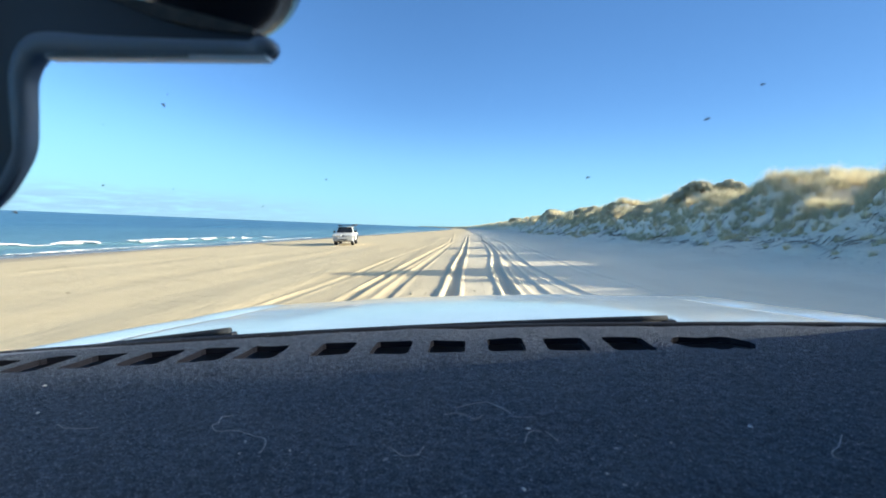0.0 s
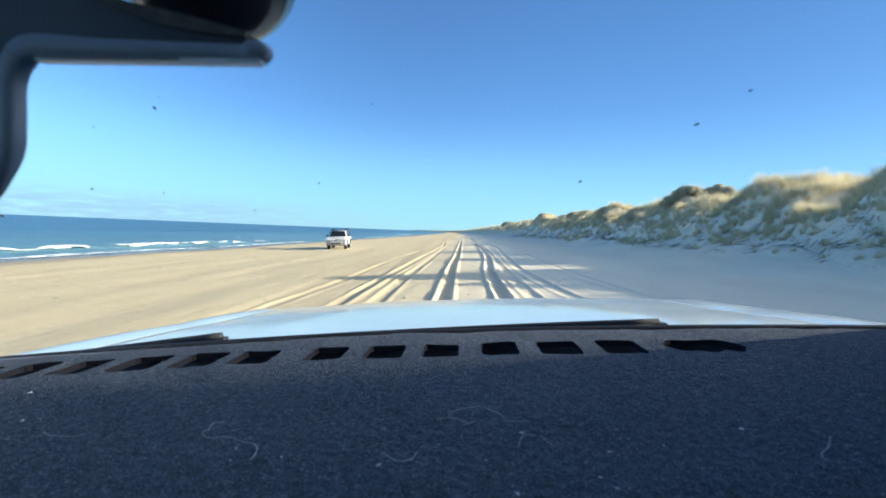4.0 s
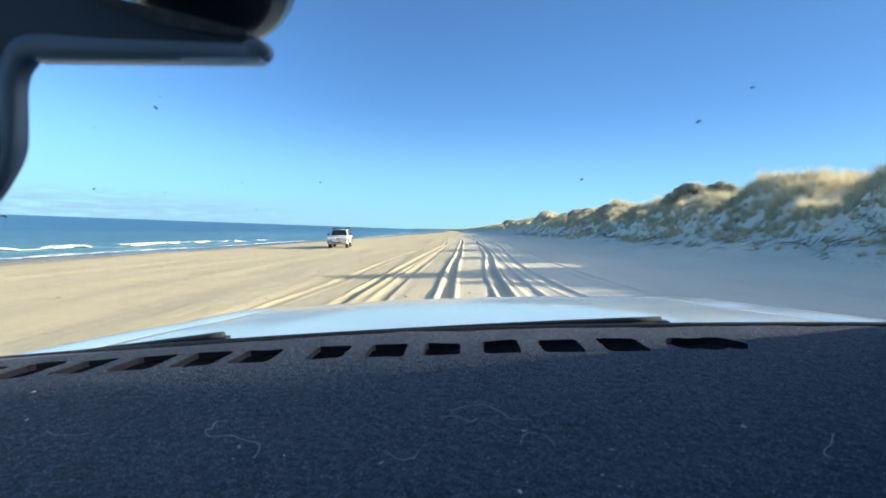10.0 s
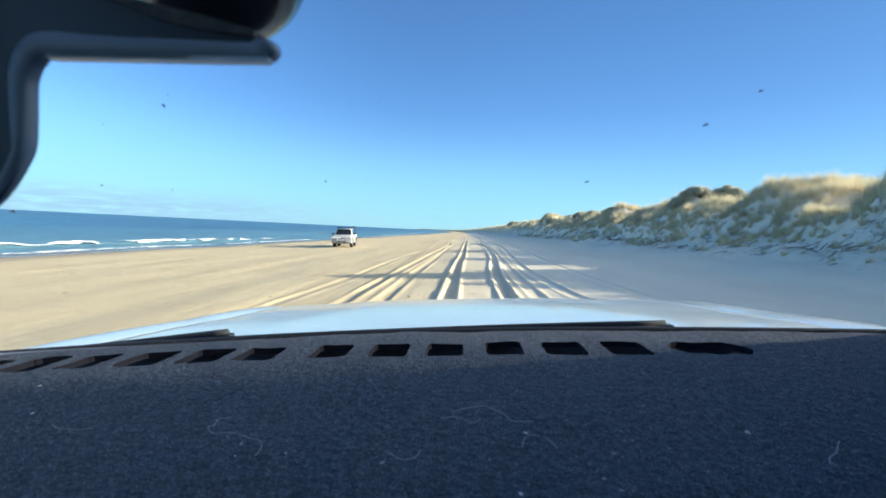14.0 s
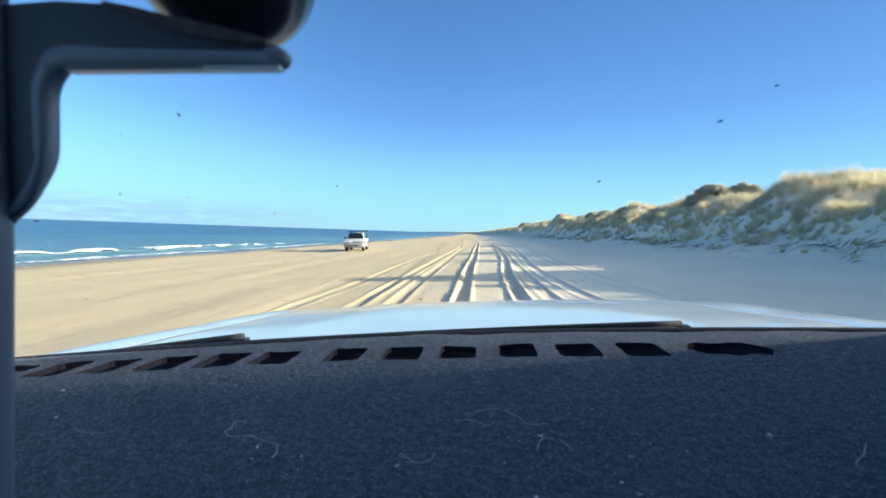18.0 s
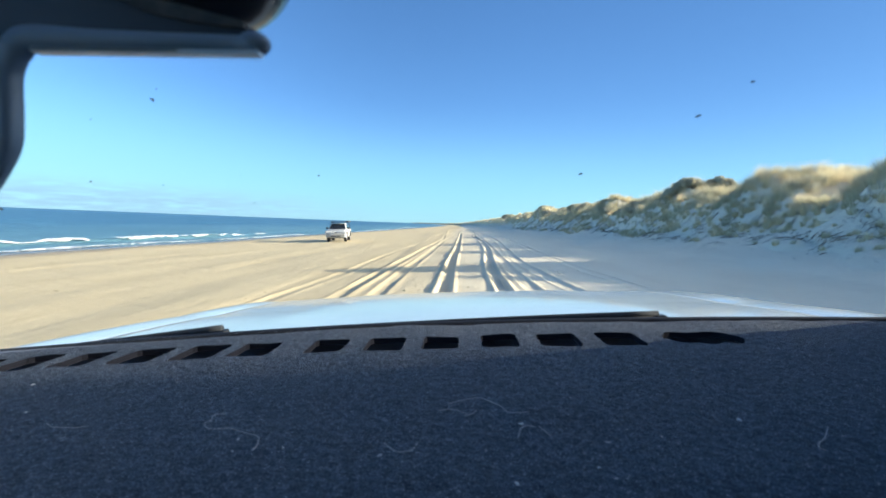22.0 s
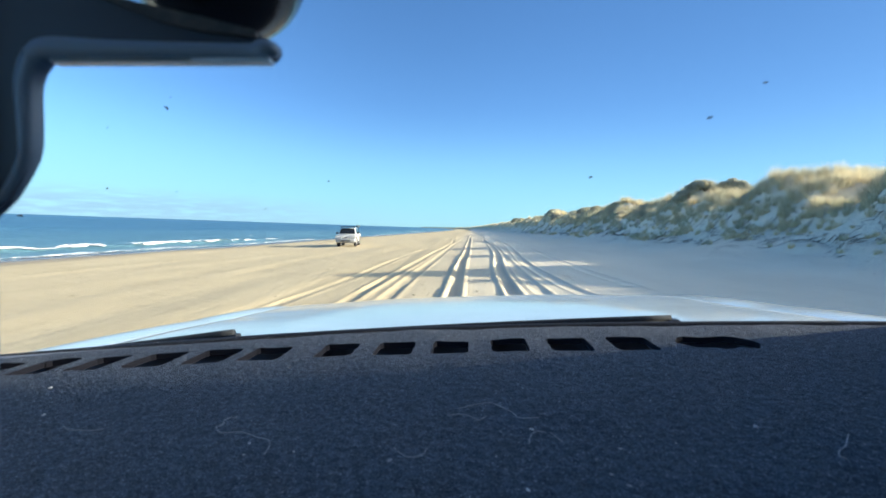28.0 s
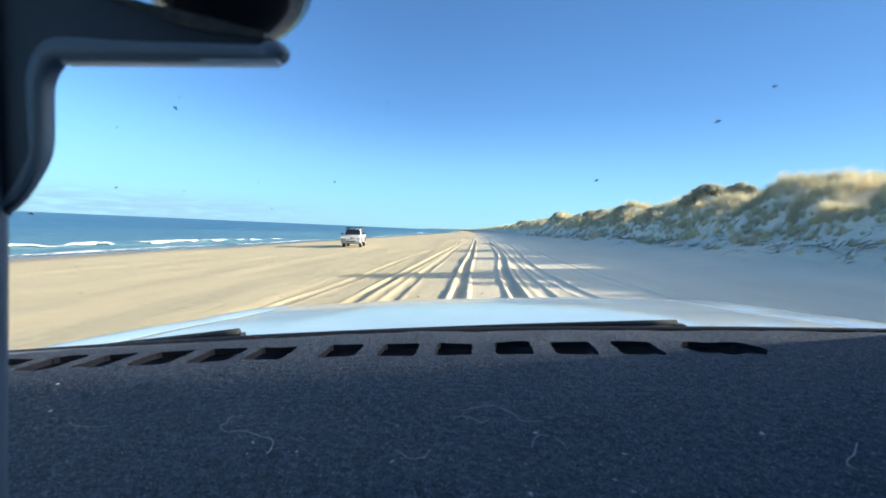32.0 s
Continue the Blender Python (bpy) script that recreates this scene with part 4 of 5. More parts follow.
verts, faces, n_w = [], [], len(ws_mat)
for x in xs_mat:
    for w in ws_mat:
        q = mat_point(x, w)
        # the wide hole's near edge is scalloped
        if WIDE_SLOT[0] <= x <= WIDE_SLOT[1] and abs(w - 0.136) < 1e-6:
            t = (x - WIDE_SLOT[0]) / (WIDE_SLOT[1] - WIDE_SLOT[0])
            q = (q[0], q[1] + 0.026 * max(0.0, 1 - t / 0.22) ** 1.6 + 0.024 * max(0.0, (t - 0.78) / 0.22) ** 2 + 0.009 * math.exp(-((t - 0.30) / 0.09) ** 2) + 0.009 * math.exp(-((t - 0.66) / 0.09) ** 2), q[2])
        elif WIDE_SLOT[0] <= x <= WIDE_SLOT[1] and abs(w - 0.078) < 1e-6:
            t = (x - WIDE_SLOT[0]) / (WIDE_SLOT[1] - WIDE_SLOT[0])
            q = (q[0], q[1] - 0.024 * max(0.0, 1 - t / 0.22) ** 2 - 0.026 * max(0.0, (t - 0.75) / 0.25) ** 2, q[2])
        verts.append(q)
for i in range(len(xs_mat) - 1):
    xm = (xs_mat[i] + xs_mat[i + 1]) / 2
    for j in range(n_w - 1):
        wm = (ws_mat[j] + ws_mat[j + 1]) / 2
        hole = 0.078 < wm < 0.136 and (any(a < xm < b for a, b in slot_edges) or WIDE_SLOT[0] < xm < WIDE_SLOT[1])
        a = i * n_w + j
        quad = (a, a + 1, a + n_w + 1, a + n_w)
        if not hole:
            faces.append(quad)
            continue
        # the corners of a slot are cut round: half of the corner cell stays
        near_x = [s for c, w in SLOTS for s in (-1, 1) if abs(xm - c - s * (w / 2 - 0.0018)) < 0.0020]
        if near_x and (wm < 0.083 or wm > 0.129):
            spare = (2 if wm < 0.083 else 3) if near_x[0] < 0 else (1 if wm < 0.083 else 0)
            faces.append(tuple(q for k, q in enumerate(quad) if k != spare))
edges = {}
for f in faces:
    for a, b in zip(f, f[1:] + f[:1]):
        edges[(a, b)] = 1
rim_edges = [e for e in edges if (e[1], e[0]) not in edges]
low = {}
for a, b in rim_edges:
    for k in (a, b):
        if k not in low:
            low[k] = len(verts)
            verts.append((verts[k][0], verts[k][1], verts[k][2] - 0.008))
# the mat's cut walls are kept apart to carry the painted slot shade
cut_faces = [(b, a, low[a], low[b]) for a, b in rim_edges]
part("felt", mesh_of("felt", verts[:len(xs_mat) * n_w], faces, FELT, False), mat_ob)
used = sorted({k for f in cut_faces for k in f})
place = {k: i for i, k in enumerate(used)}
part("cut_edge", mesh_of("cut_edge", [verts[k] for k in used], [tuple(place[k] for k in f) for f in cut_faces], CUT), mat_ob, "cut edge of the mat, painted dark as if in shade")


def mat_height(x, y):
    return mat_point(x, dash_edge(x) + 0.004 - y)[2]


# loose fibres standing up from the felt
rg = np.random.default_rng(31)
n = 20000
fx, fw = rg.uniform(-0.68, 0.76, n), rg.uniform(0.01, 0.52, n)
in_slot = np.zeros(n, bool)
for a, b in slot_edges + [WIDE_SLOT]:
    in_slot |= (fx > a + 0.001) & (fx < b - 0.001) & (fw > 0.079) & (fw < 0.135)
fx, fw = fx[~in_slot], fw[~in_slot]
n = len(fx)
fy = 0.641 - 0.13 * (fx - 0.08) ** 2 - fw
fz = np.full(n, -0.1592 + UP)
ang, ln = rg.uniform(0, 6.28, n), rg.uniform(0.0015, 0.005, n)
p0 = np.stack([fx, fy, fz - 0.0012], 1)
p1 = p0 + np.stack([np.cos(ang) * ln, np.sin(ang) * ln, rg.uniform(0.0005, 0.0024, n)], 1)
sd = np.stack([-np.sin(ang), np.cos(ang), np.zeros(n)], 1) * 0.00018
FUZZ = material("felt_fibre", (0.30, 0.31, 0.33), 0.95)
fuzz = part("fibre_nap", big_mesh("fibre_nap", np.stack([p0 - sd, p0 + sd, p1], 1).reshape(-1, 3), np.arange(n * 3).reshape(-1, 3), FUZZ), mat_ob, "loose felt fibres")
fuzz["kind"] = "stuff"

# pale dust flecks caught in the nap
rg = np.random.default_rng(77)
n = 420
fx, fw = rg.uniform(-0.55, 0.55, n), 0.16 + 0.36 * rg.uniform(0, 1, n) ** 0.8
fy = 0.641 - 0.13 * (fx - 0.08) ** 2 - fw
ang, ln = rg.uniform(0, 6.28, n), rg.uniform(0.0003, 0.0011, n) * (1 + 1.6 * (rg.uniform(0, 1, n) > 0.93))
c0 = np.stack([fx, fy, np.full(n, -0.1584 + UP)], 1)
al = np.stack([np.cos(ang), np.sin(ang), np.zeros(n)], 1) * ln[:, None]
ac = np.stack([-np.sin(ang), np.cos(ang), np.zeros(n)], 1) * ln[:, None] * 0.42
ht = np.array([0, 0, 0.0004])
dust_verts = np.stack([c0 + al, c0 + ac, c0 - al, c0 - ac, c0 + ht + 0.2 * al], 1).reshape(-1, 3)
dust_faces = (np.arange(n)[:, None, None] * 5 + np.array([(0, 1, 4), (1, 2, 4), (2, 3, 4), (3, 0, 4)])[None]).reshape(-1, 3)
flecks = part("dust_fleck", big_mesh("dust_fleck", dust_verts, dust_faces, LINT), mat_ob, "pale specks of dust and lint")
flecks["kind"] = "stuff"

THREADS = (
    ((-0.209, 0.333), (-0.217, 0.330), (-0.214, 0.320), (-0.216, 0.315), (-0.206, 0.306), (-0.190, 0.307), (-0.172, 0.300), (-0.159, 0.292), (-0.154, 0.280), (-0.154, 0.274)),
    ((-0.062, 0.287), (-0.054, 0.278), (-0.048, 0.274), (-0.040, 0.278), (-0.037, 0.288)),
    ((-0.016, 0.346), (-0.001, 0.354), (0.011, 0.357), (0.018, 0.352), (0.029, 0.339), (0.035, 0.326), (0.051, 0.326)),
    ((-0.024, 0.334), (-0.013, 0.336), (-0.004, 0.331), (0.002, 0.327), (0.008, 0.333)),
    ((-0.360, 0.322), (-0.350, 0.318), (-0.330, 0.315), (-0.319, 0.318)),
    ((0.262, 0.298), (0.247, 0.283), (0.239, 0.278), (0.234, 0.272), (0.236, 0.269)),
    ((0.037, 0.290), (0.040, 0.300), (0.045, 0.305), (0.051, 0.304)),
    ((0.055, 0.304), (0.058, 0.299), (0.061, 0.291)),
)


def rounded(points, n=6):
    """A smooth curve through points."""
    pts = [Vector(p) for p in points]
    pts = [pts[0] * 2 - pts[1]] + pts + [pts[-1] * 2 - pts[-2]]
    out = []
    for a, b, c, d in zip(pts, pts[1:], pts[2:], pts[3:]):
        for k in range(n):
            t = k / n
            out.append(0.5 * ((2 * b) + (c - a) * t + (2 * a - 5 * b + 4 * c - d) * t * t + (3 * b - a - 3 * c + d) * t ** 3))
    return out + [pts[-2]]


for line in THREADS:
    c = rounded([(x, y) for x, y in line])
    bm = tube([(p.x, p.y, mat_height(p.x, p.y) + 0.0009) for p in c], 0.00032, 5)
    tagged(new("lint_thread", bm_mesh("lint_thread", bm, LINT)), "pale curled lint thread lying on the dash mat", "lint", "lint on the mat").matrix_basis = CAR
CRUMBS = ((0.042, 0.309, 0.0014), (0.210, 0.314, 0.0014), (-0.401, 0.342, 0.0012), (-0.169, 0.274, 0.0008), (-0.134, 0.279, 0.0009), (-0.465, 0.406, 0.0014), (0.083, 0.253, 0.0009),
          (0.029, 0.237, 0.0013), (0.141, 0.292, 0.0008), (0.120, 0.302, 0.0006))
for k, (x, y, s) in enumerate(CRUMBS):
    bm = bmesh.new()
    bmesh.ops.create_icosphere(bm, subdivisions=2, radius=s * 0.8)
    rr = random.Random(k)
    for v in bm.verts:
        v.co = v.co * rr.uniform(0.75, 1.2)
        v.co.x *= 1.9
        v.co.z *= 0.6
    tagged(new("crumb", bm_mesh("crumb", bm, CRUMB)), "tiny white crumb lying on the dash mat", "crumb", "crumbs on the mat").matrix_basis = CAR @ pose(x, y, mat_height(x, y) + s * 0.34, 0, 0, -25 - 40 * (k % 3))

# ---------------------------------------------------------------- phone mount
mount = thing("phone_mount", "dark grey plastic phone mount standing on the dash mat", "phone mount", CAR)
inner = rounded([(-0.1640, 0.0030), (-0.1565, 0.0086), (-0.1483, 0.0150), (-0.1411, 0.0242), (-0.1383, 0.0300), (-0.1373, 0.0370), (-0.1364, 0.0480), (-0.1352, 0.0522),
                 (-0.1328, 0.0556), (-0.1285, 0.0572), (-0.1060, 0.0557), (-0.0588, 0.0526)], 5)
inner = [p * 1.028 for p in inner]


def rim_out(k, wide):
    """A point outside the bracket's inner edge, that far from it."""
    a, b = inner[max(k - 1, 0)], inner[min(k + 1, len(inner) - 1)]
    d = (b - a).normalized()
    return inner[k] + wide * Vector((-d.y, d.x))


# the bracket: one plate, with a raised flange along its inner edge that ends as the clamp's jaw
outline = [(p.x, p.y) for p in inner] + [(x * 1.028, z * 1.028) for x, z in ((-0.0572, 0.0534), (-0.0561, 0.0550), (-0.0564, 0.0572), (-0.0590, 0.0590), (-0.0640, 0.0612), (-0.0790, 0.0660), (-0.0919, 0.0695), (-0.1040, 0.0735),
                                         (-0.1149, 0.0766), (-0.1320, 0.0790), (-0.1720, 0.0800), (-0.1720, 0.0030))]
n_o = len(outline)
verts = raised([(x, 0.1262, z) for x, z in outline] + [(x, 0.1290, z) for x, z in outline])
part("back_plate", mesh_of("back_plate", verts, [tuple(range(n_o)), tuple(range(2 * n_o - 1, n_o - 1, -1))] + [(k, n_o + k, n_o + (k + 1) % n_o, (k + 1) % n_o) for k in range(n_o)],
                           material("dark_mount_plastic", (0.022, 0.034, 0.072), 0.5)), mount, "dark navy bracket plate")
verts, faces = [], []
lead = [k for k in range(len(inner)) if inner[k].x > -0.160]
for i, k in enumerate(lead):
    along = i / (len(lead) - 1)
    w = 0.0046 + 0.0032 * min(1.0, max(0.0, along - 0.25) / 0.45) - 0.0030 * max(0.0, along - 0.80) / 0.20
    sink = 0.0022 * max(0.0, 1 - along / 0.30)
    for share, depth in ((-0.03, 0.1293), (-0.03, 0.1256), (0.10, 0.1245), (0.5, 0.1238), (0.88, 0.1244), (1.0, 0.1264)):
        p = rim_out(k, w * share)
        verts.append((p.x, min(depth + sink, 0.1285), p.y))
    if i:
        b = 6 * i
        faces += [(b - 6 + j, b - 5 + j, b + 1 + j, b + j) for j in range(5)]
faces += [tuple(range(6)), tuple(range(len(verts) - 1, len(verts) - 7, -1))]
# painted lighter than the plate to give the rounded edge its highlight
part("flange", mesh_of("flange", raised(verts), faces, MOUNT, True), mount, "rounded flange and clamp jaw, its highlight painted blue-grey")
bm = bmesh.new()
bmesh.ops.create_uvsphere(bm, u_segments=24, v_segments=14, radius=1.0)
for v in bm.verts:
    v.co = Vector((-0.0618 + 0.0046 * v.co.x, 0.1262 + 0.0027 * v.co.y, 0.0574 + 0.0031 * v.co.z - 0.0004 * v.co.x + UP))
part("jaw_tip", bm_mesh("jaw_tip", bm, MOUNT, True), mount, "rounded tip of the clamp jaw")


def jaw_strip(x0, x1, y0, y1, drop0, drop1, mat, name, label):
    """A thin strip under the jaw, which slopes with the car's lean."""
    low = lambda x: 0.0585 - 0.0646 * (x + 0.1321)
    c = [(x0, y0, low(x0) - drop0), (x1, y0, low(x1) - drop0), (x1, y1, low(x1) - drop0), (x0, y1, low(x0) - drop0)]
    v = raised(c + [(x, y, z - drop1) for x, y, z in c])
    part(name, mesh_of(name, v, [(0, 1, 2, 3), (7, 6, 5, 4), (0, 4, 5, 1), (1, 5, 6, 2), (2, 6, 7, 3), (3, 7, 4, 0)], mat), mount, label)


jaw_strip(-0.1322, -0.0600, 0.1246, 0.1280, -0.0004, 0.0013, material("pale_grey_plastic", (0.55, 0.70, 0.86), 0.25), "pale_edge", "pale grey lower edge")
jaw_strip(-0.1315, -0.0850, 0.1241, 0.1245, 0.0000, 0.0004, BLACK, "slit", "dark slit along the lower edge")
bm = bmesh.new()
edge = [(x * 1.028, z * 1.028) for x, z in ((-0.0620, 0.0608), (-0.0640, 0.0616), (-0.0790, 0.0664), (-0.0919, 0.0700), (-0.1040, 0.0738), (-0.1149, 0.0768))]
low_edge = [(x, z - 0.0012 - 0.0032 * min(1.0, (-0.06 - x) / 0.02) * (1 - max(0.0, (-0.095 - x) / 0.02))) for x, z in edge]
ring = [bm.verts.new((x, 0.1244, z + UP)) for x, z in edge + low_edge[::-1]]
back = [bm.verts.new((x, 0.1350, z + UP)) for x, z in edge + low_edge[::-1]]
bm.faces.new(ring)
bm.faces.new(back[::-1])
for k in range(len(ring)):
    bm.faces.new((ring[k], back[k], back[(k + 1) % len(ring)], ring[(k + 1) % len(ring)]))
part("rubber_pad", bm_mesh("rubber_pad", bm, DUSTY), mount, "dusty black rubber pad")
bm = bmesh.new()
bmesh.ops.create_uvsphere(bm, u_segments=40, v_segments=24, radius=0.0336)
for v in bm.verts:
    v.co.z *= 0.93
part("ball_joint", bm_mesh("ball_joint", bm, GLOSS, True), mount, "glossy black ball joint", pose(-0.0932, 0.1546, 0.1068 + UP))
part("ball_collar", bm_mesh("ball_collar", tube(raised([(-0.093, 0.155, 0.134), (-0.090, 0.155, 0.160)]), [0.018, 0.012], 20), BLACK, True), mount)
bm = tube(raised([(-0.1600, 0.1270, 0.130), (-0.1606, 0.1260, 0.080), (-0.1650, 0.1250, 0.0), (-0.1715, 0.1240, -0.080), (-0.1775, 0.1230, -0.156)]), 0.0052, 12)
part("post", bm_mesh("post", bm, NAVY, True), mount, "upright dark plastic post")
part("foot", bm_mesh("foot", tube(raised([(-0.1775, 0.125, -0.1605), (-0.1775, 0.125, -0.154)]), [0.022, 0.017], 24), BLACK, True), mount)
part("cross_bar", bm_mesh("cross_bar", tube(raised([(-0.1600, 0.127, 0.128), (-0.130, 0.150, 0.158), (-0.088, 0.155, 0.160)]), 0.005, 10), BLACK, True), mount)


# ---------------------------------------------------------------- the other car, further up the beach
def profile(points, x0, x1, bevel=0.0):
    """A solid cut to a side outline of (y, z), from x0 to x1."""
    bm = bmesh.new()
    a = [bm.verts.new((x0, y, z)) for y, z in points]
    b = [bm.verts.new((x1, y, z)) for y, z in points]
    n = len(points)
    bm.faces.new(a)
    bm.faces.new(b[::-1])
    for k in range(n):
        bm.faces.new((a[k], b[k], b[(k + 1) % n], a[(k + 1) % n]))
    if bevel:
        bmesh.ops.bevel(bm, geom=[e for e in bm.edges], offset=bevel, segments=2, affect="EDGES", profile=0.5)
    return bm


def tapered(y0, y1, z0, z1, w0, w1, front, back, bevel=0.04):
    """A cabin: narrower above, with a raked front and back."""
    bm = bmesh.new()
    v = [bm.verts.new(p) for p in ((-w0, y0, z0), (w0, y0, z0), (w0, y1, z0), (-w0, y1, z0), (-w1, y0 + back, z1), (w1, y0 + back, z1), (w1, y1 - front, z1), (-w1, y1 - front, z1))]
    for f in ((0, 1, 2, 3), (4, 5, 6, 7), (0, 1, 5, 4), (1, 2, 6, 5), (2, 3, 7, 6), (3, 0, 4, 7)):
        bm.faces.new([v[i] for i in f])
    if bevel:
        bmesh.ops.bevel(bm, geom=list(bm.edges), offset=bevel, segments=3, affect="EDGES", profile=0.5)
    return bm


def arch(y, r=0.46, z=0.46, n=10):
    """The outline of a wheel opening, from back to front."""
    return [(y - r * math.cos(math.pi * k / n), z + r * math.sin(math.pi * k / n)) for k in range(n + 1)]


def utility(m):
    ob = thing("utility_vehicle", "white dual-cab utility with open tray, bull bar and roof rack", "car", m)
    # nose and doors in one, the tray behind with its own walls
    side = [(2.40, 0.52), (2.44, 0.86), (2.38, 1.00), (2.10, 1.08), (1.12, 1.15), (-0.80, 1.15), (-0.80, 0.42), (0.95, 0.42)] + arch(1.52)[1:] + [(2.05, 0.46)]
    part("body", bm_mesh("body", profile(side, -0.90, 0.90, 0.03), CREAM), ob)
    cab = part("cabin", bm_mesh("cabin", tapered(-0.80, 1.18, 1.13, 1.74, 0.85, 0.68, 0.66, 0.22, 0.06), CREAM, True), ob)
    part("windscreen", mesh_of("windscreen", *slab([(-0.76, 1.15, 1.19), (0.76, 1.15, 1.19), (0.63, 0.62, 1.68), (-0.63, 0.62, 1.68)], 0.02), DARKGLASS), cab, "dark windscreen")
    part("rear_window", mesh_of("rear_window", *slab([(0.70, -0.80, 1.22), (-0.70, -0.80, 1.22), (-0.58, -0.62, 1.66), (0.58, -0.62, 1.66)], 0.02), DARKGLASS), cab)
    tray = part("tray", bm_mesh("tray", box(-0.62, 0.62, -2.48, -0.82, 0.50, 0.72, 0.02), BLACK), ob, "open tray behind the cabin")
    for s in (-1, 1):
        wall = [(-0.815, 0.42), (-0.815, 1.15), (-2.50, 1.15), (-2.50, 0.56), (-2.06, 0.50)] + arch(-1.52)[1:]
        part("side_wall", bm_mesh("side_wall", profile(wall, min(s * 0.83, s * 0.90), max(s * 0.83, s * 0.90), 0.015), CREAM), tray)
        part("inner_wall", bm_mesh("inner_wall", box(s * 0.73 - 0.11, s * 0.73 + 0.095, -2.46, -0.84, 0.78, 0.97, 0.02), BLACK), tray)
        for y0, y1, lean in ((0.14, 0.95, 0.50), (-0.62, 0.06, 0.02)):
            c = [(s * 0.850, y0, 1.20), (s * 0.850, y1, 1.20), (s * 0.715, y1 - lean, 1.65), (s * 0.715, y0 + 0.04, 1.65)]
            part("side_window", mesh_of("side_window", *slab(c if s > 0 else c[::-1], 0.018), DARKGLASS), cab, "dark side window")
        part("headlight", bm_mesh("headlight", box(s * 0.70 - 0.17, s * 0.70 + 0.17, 2.32, 2.46, 0.76, 0.95, 0.04), LENS), ob, "clear headlight")
        part("indicator", bm_mesh("indicator", box(s * 0.885 - 0.03, s * 0.885 + 0.03, 2.16, 2.40, 0.78, 0.93, 0.02), AMBER), ob)
        for y in (1.52, -1.52):
            part("fender_flare", bm_mesh("fender_flare", tube([(s * 0.90, p, q) for p, q in arch(y, 0.48)], 0.045, 8, flat=0.7), WIPER, True), ob, "grey plastic wheel flare")
        part("mirror", bm_mesh("mirror", box(s * 1.0 - 0.10, s * 1.0 + 0.10, 0.90, 1.02, 1.18, 1.36, 0.04), BLACK), ob, "black door mirror")
        part("tail_lamp", bm_mesh("tail_lamp", box(s * 0.83 - 0.05, s * 0.83 + 0.06, -2.54, -2.49, 0.75, 1.08, 0.02), RED), ob)
        for y in (0.20, -0.58):
            part("door_handle", bm_mesh("door_handle", box(s * 0.91 - 0.015, s * 0.91 + 0.015, y, y + 0.15, 1.00, 1.04, 0.01), BLACK), ob)
    part("tailgate", bm_mesh("tailgate", box(-0.82, 0.82, -2.52, -2.47, 0.62, 1.14, 0.015), CREAM), tray)
    part("grille", bm_mesh("grille", box(-0.50, 0.50, 2.36, 2.47, 0.76, 0.95, 0.02), BLACK), ob, "black grille")
    part("underbody", bm_mesh("underbody", box(-0.62, 0.62, -2.3, 2.3, 0.34, 0.56, 0.02), BLACK), ob)
    # bull bar: a deep wrap-round bumper, uprights and hoops in front of the lamps
    wrap = [(-0.96, 2.02), (-0.94, 2.34), (-0.80, 2.56), (-0.4, 2.64), (0.4, 2.64), (0.80, 2.56), (0.94, 2.34), (0.96, 2.02)]
    bm = bmesh.new()
    rows = [[bm.verts.new((x * k, y + d, z)) for x, y in wrap] for k, d, z in ((0.95, -0.06, 0.40), (1.0, 0.0, 0.48), (1.0, 0.0, 0.68), (0.96, -0.06, 0.73))]
    for a, b in zip(rows, rows[1:]):
        for k in range(len(wrap) - 1):
            bm.faces.new((a[k], a[k + 1], b[k + 1], b[k]))
    bmesh.ops.solidify(bm, geom=list(bm.faces), thickness=0.05)
    bar = part("bull_bar", bm_mesh("bull_bar", bm, ALLOY), ob, "dull alloy bull bar")
    part("bar_opening", bm_mesh("bar_opening", box(-0.42, 0.42, 2.60, 2.652, 0.50, 0.60, 0.01), BLACK), bar)
    for s in (-1, 1):
        part("upright", bm_mesh("upright", box(s * 0.40 - 0.05, s * 0.40 + 0.05, 2.56, 2.66, 0.64, 1.10, 0.03), ALLOY), bar)
        part("hoop", bm_mesh("hoop", tube(rounded([(s * 0.42, 2.61, 1.06), (s * 0.66, 2.58, 1.06), (s * 0.86, 2.46, 1.03), (s * 0.93, 2.38, 0.94), (s * 0.93, 2.36, 0.70)]), 0.032, 8), ALLOY, True), bar)
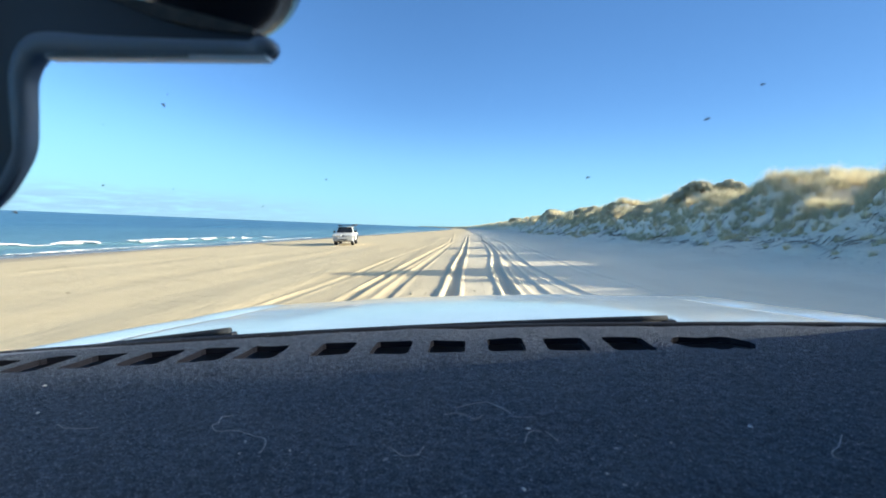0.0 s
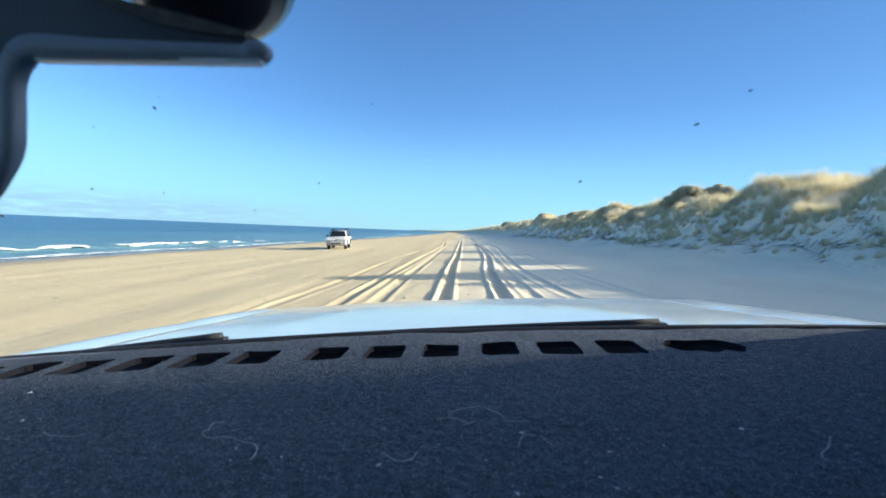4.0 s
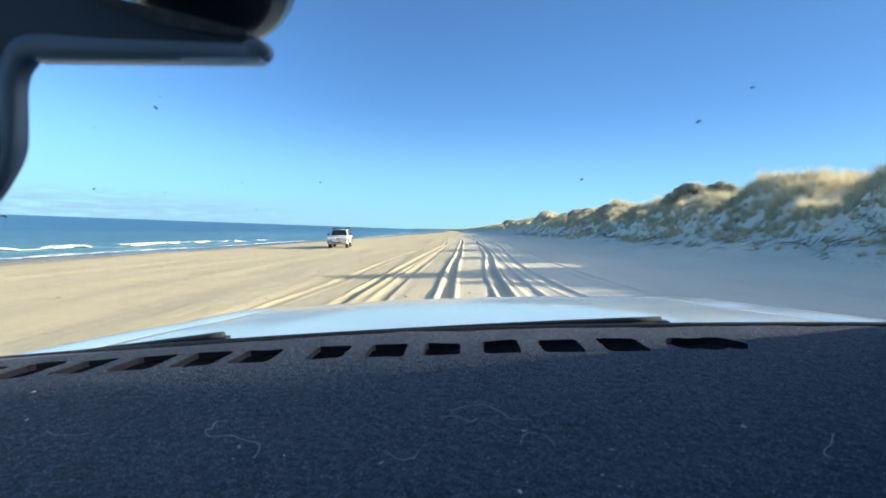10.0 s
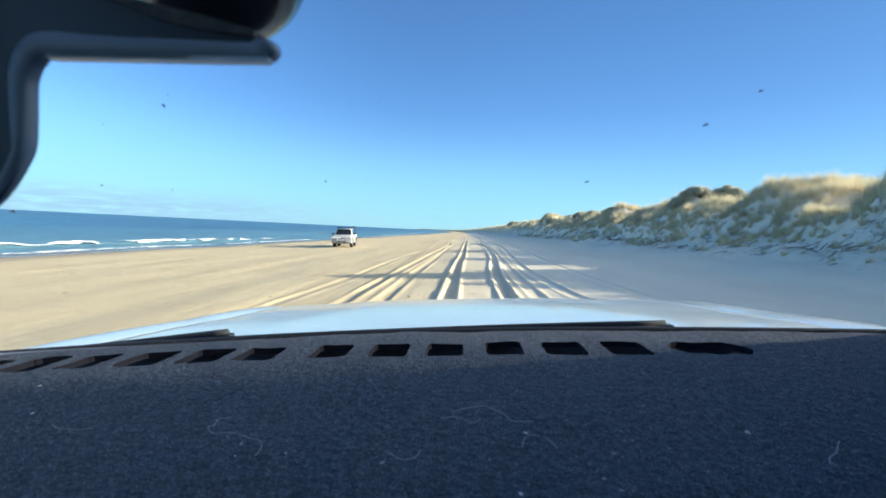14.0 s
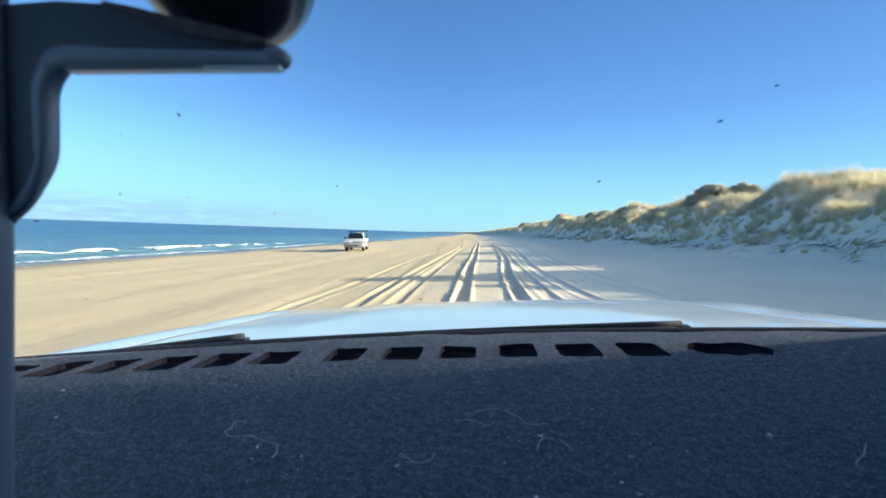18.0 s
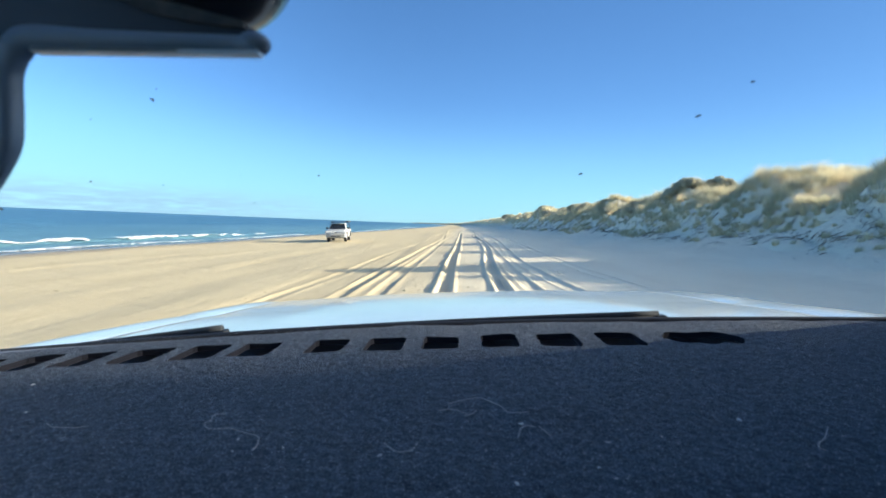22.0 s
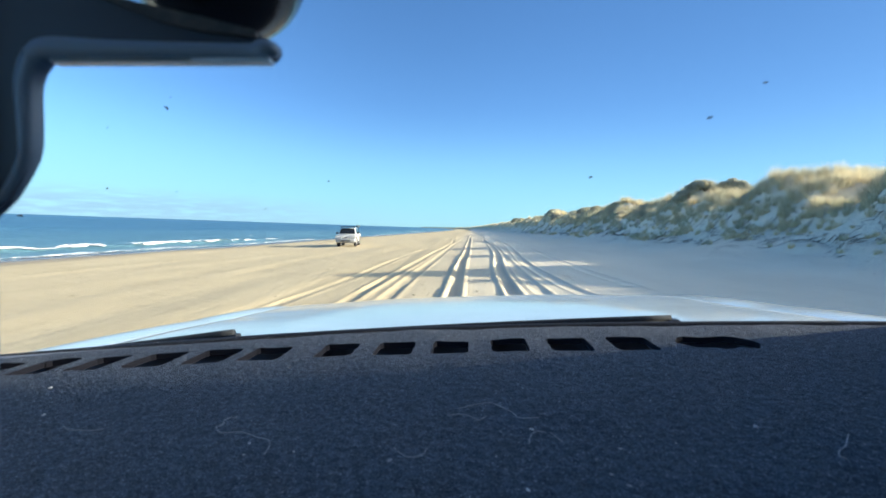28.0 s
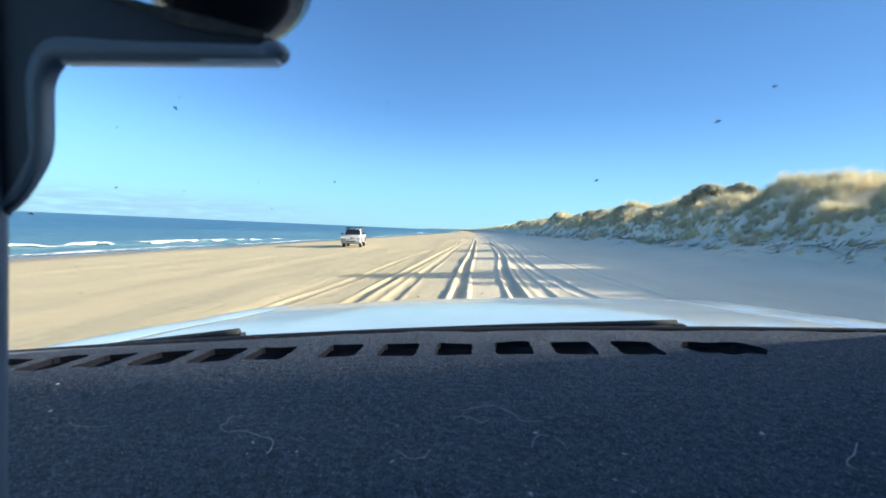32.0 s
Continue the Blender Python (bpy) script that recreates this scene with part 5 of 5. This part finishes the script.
        part("spot_lamp", bm_mesh("spot_lamp", tube([(s * 0.20, 2.50, 0.90), (s * 0.20, 2.62, 0.90)], [0.08, 0.11], 18), LENS, True), bar, "round spot lamp")
    for z in (1.06, 0.78):
        part("cross_tube", bm_mesh("cross_tube", tube([(-0.4, 2.61, z), (0.4, 2.61, z)], 0.030, 8), ALLOY, True), bar)
    part("number_plate", bm_mesh("number_plate", box(-0.18, 0.18, 2.655, 2.665, 0.61, 0.70, 0.004), PLATE), bar, "blank pale number plate")
    # the rack runs from the windscreen back over the tray
    rack = part("roof_rack", bm_mesh("roof_rack", box(-0.64, 0.64, -2.55, 0.75, 1.845, 1.875, 0.01), BLACK), ob, "long black roof rack")
    for s in (-1, 1):
        part("side_rail", bm_mesh("side_rail", box(s * 0.66 - 0.025, s * 0.66 + 0.025, -2.60, 0.80, 1.84, 1.92, 0.012), BLACK), rack)
        part("rack_post", bm_mesh("rack_post", tube([(s * 0.84, -2.42, 1.14), (s * 0.72, -2.16, 1.72), (s * 0.66, -2.05, 1.86)], 0.026, 8), BLACK, True), rack, "bent post standing on the tray wall")
        for y in (-0.45, 0.45):
            part("rack_foot", bm_mesh("rack_foot", box(s * 0.60 - 0.03, s * 0.60 + 0.03, y - 0.04, y + 0.04, 1.70, 1.85, 0.01), BLACK), rack)
    for k in range(9):
        y = -2.45 + 0.38 * k
        part("slat", bm_mesh("slat", box(-0.64, 0.64, y - 0.04, y + 0.04, 1.879, 1.90, 0.005), BLACK), rack)
    part("awning", bm_mesh("awning", box(-0.90, -0.72, -2.66, 0.30, 1.84, 1.98, 0.04), WIPER), ob, "grey packed awning along the rack")
    ty, ri = wheel_meshes(0.38, 0.26)
    for s in (-1, 1):
        for y in (1.52, -1.52):
            w = new("wheel")
            w.parent = ob
            w.matrix_basis = pose(s * 0.78, y, 0.36, 0, 0, 0 if s > 0 else 180)
            part("tyre", ty, w)
            part("rim", ri, w)
    return ob


ux, uy = -11.9, 39.5
utility(pose(ux, uy, float(land(ux, uy)), 0, 2.6, 190))
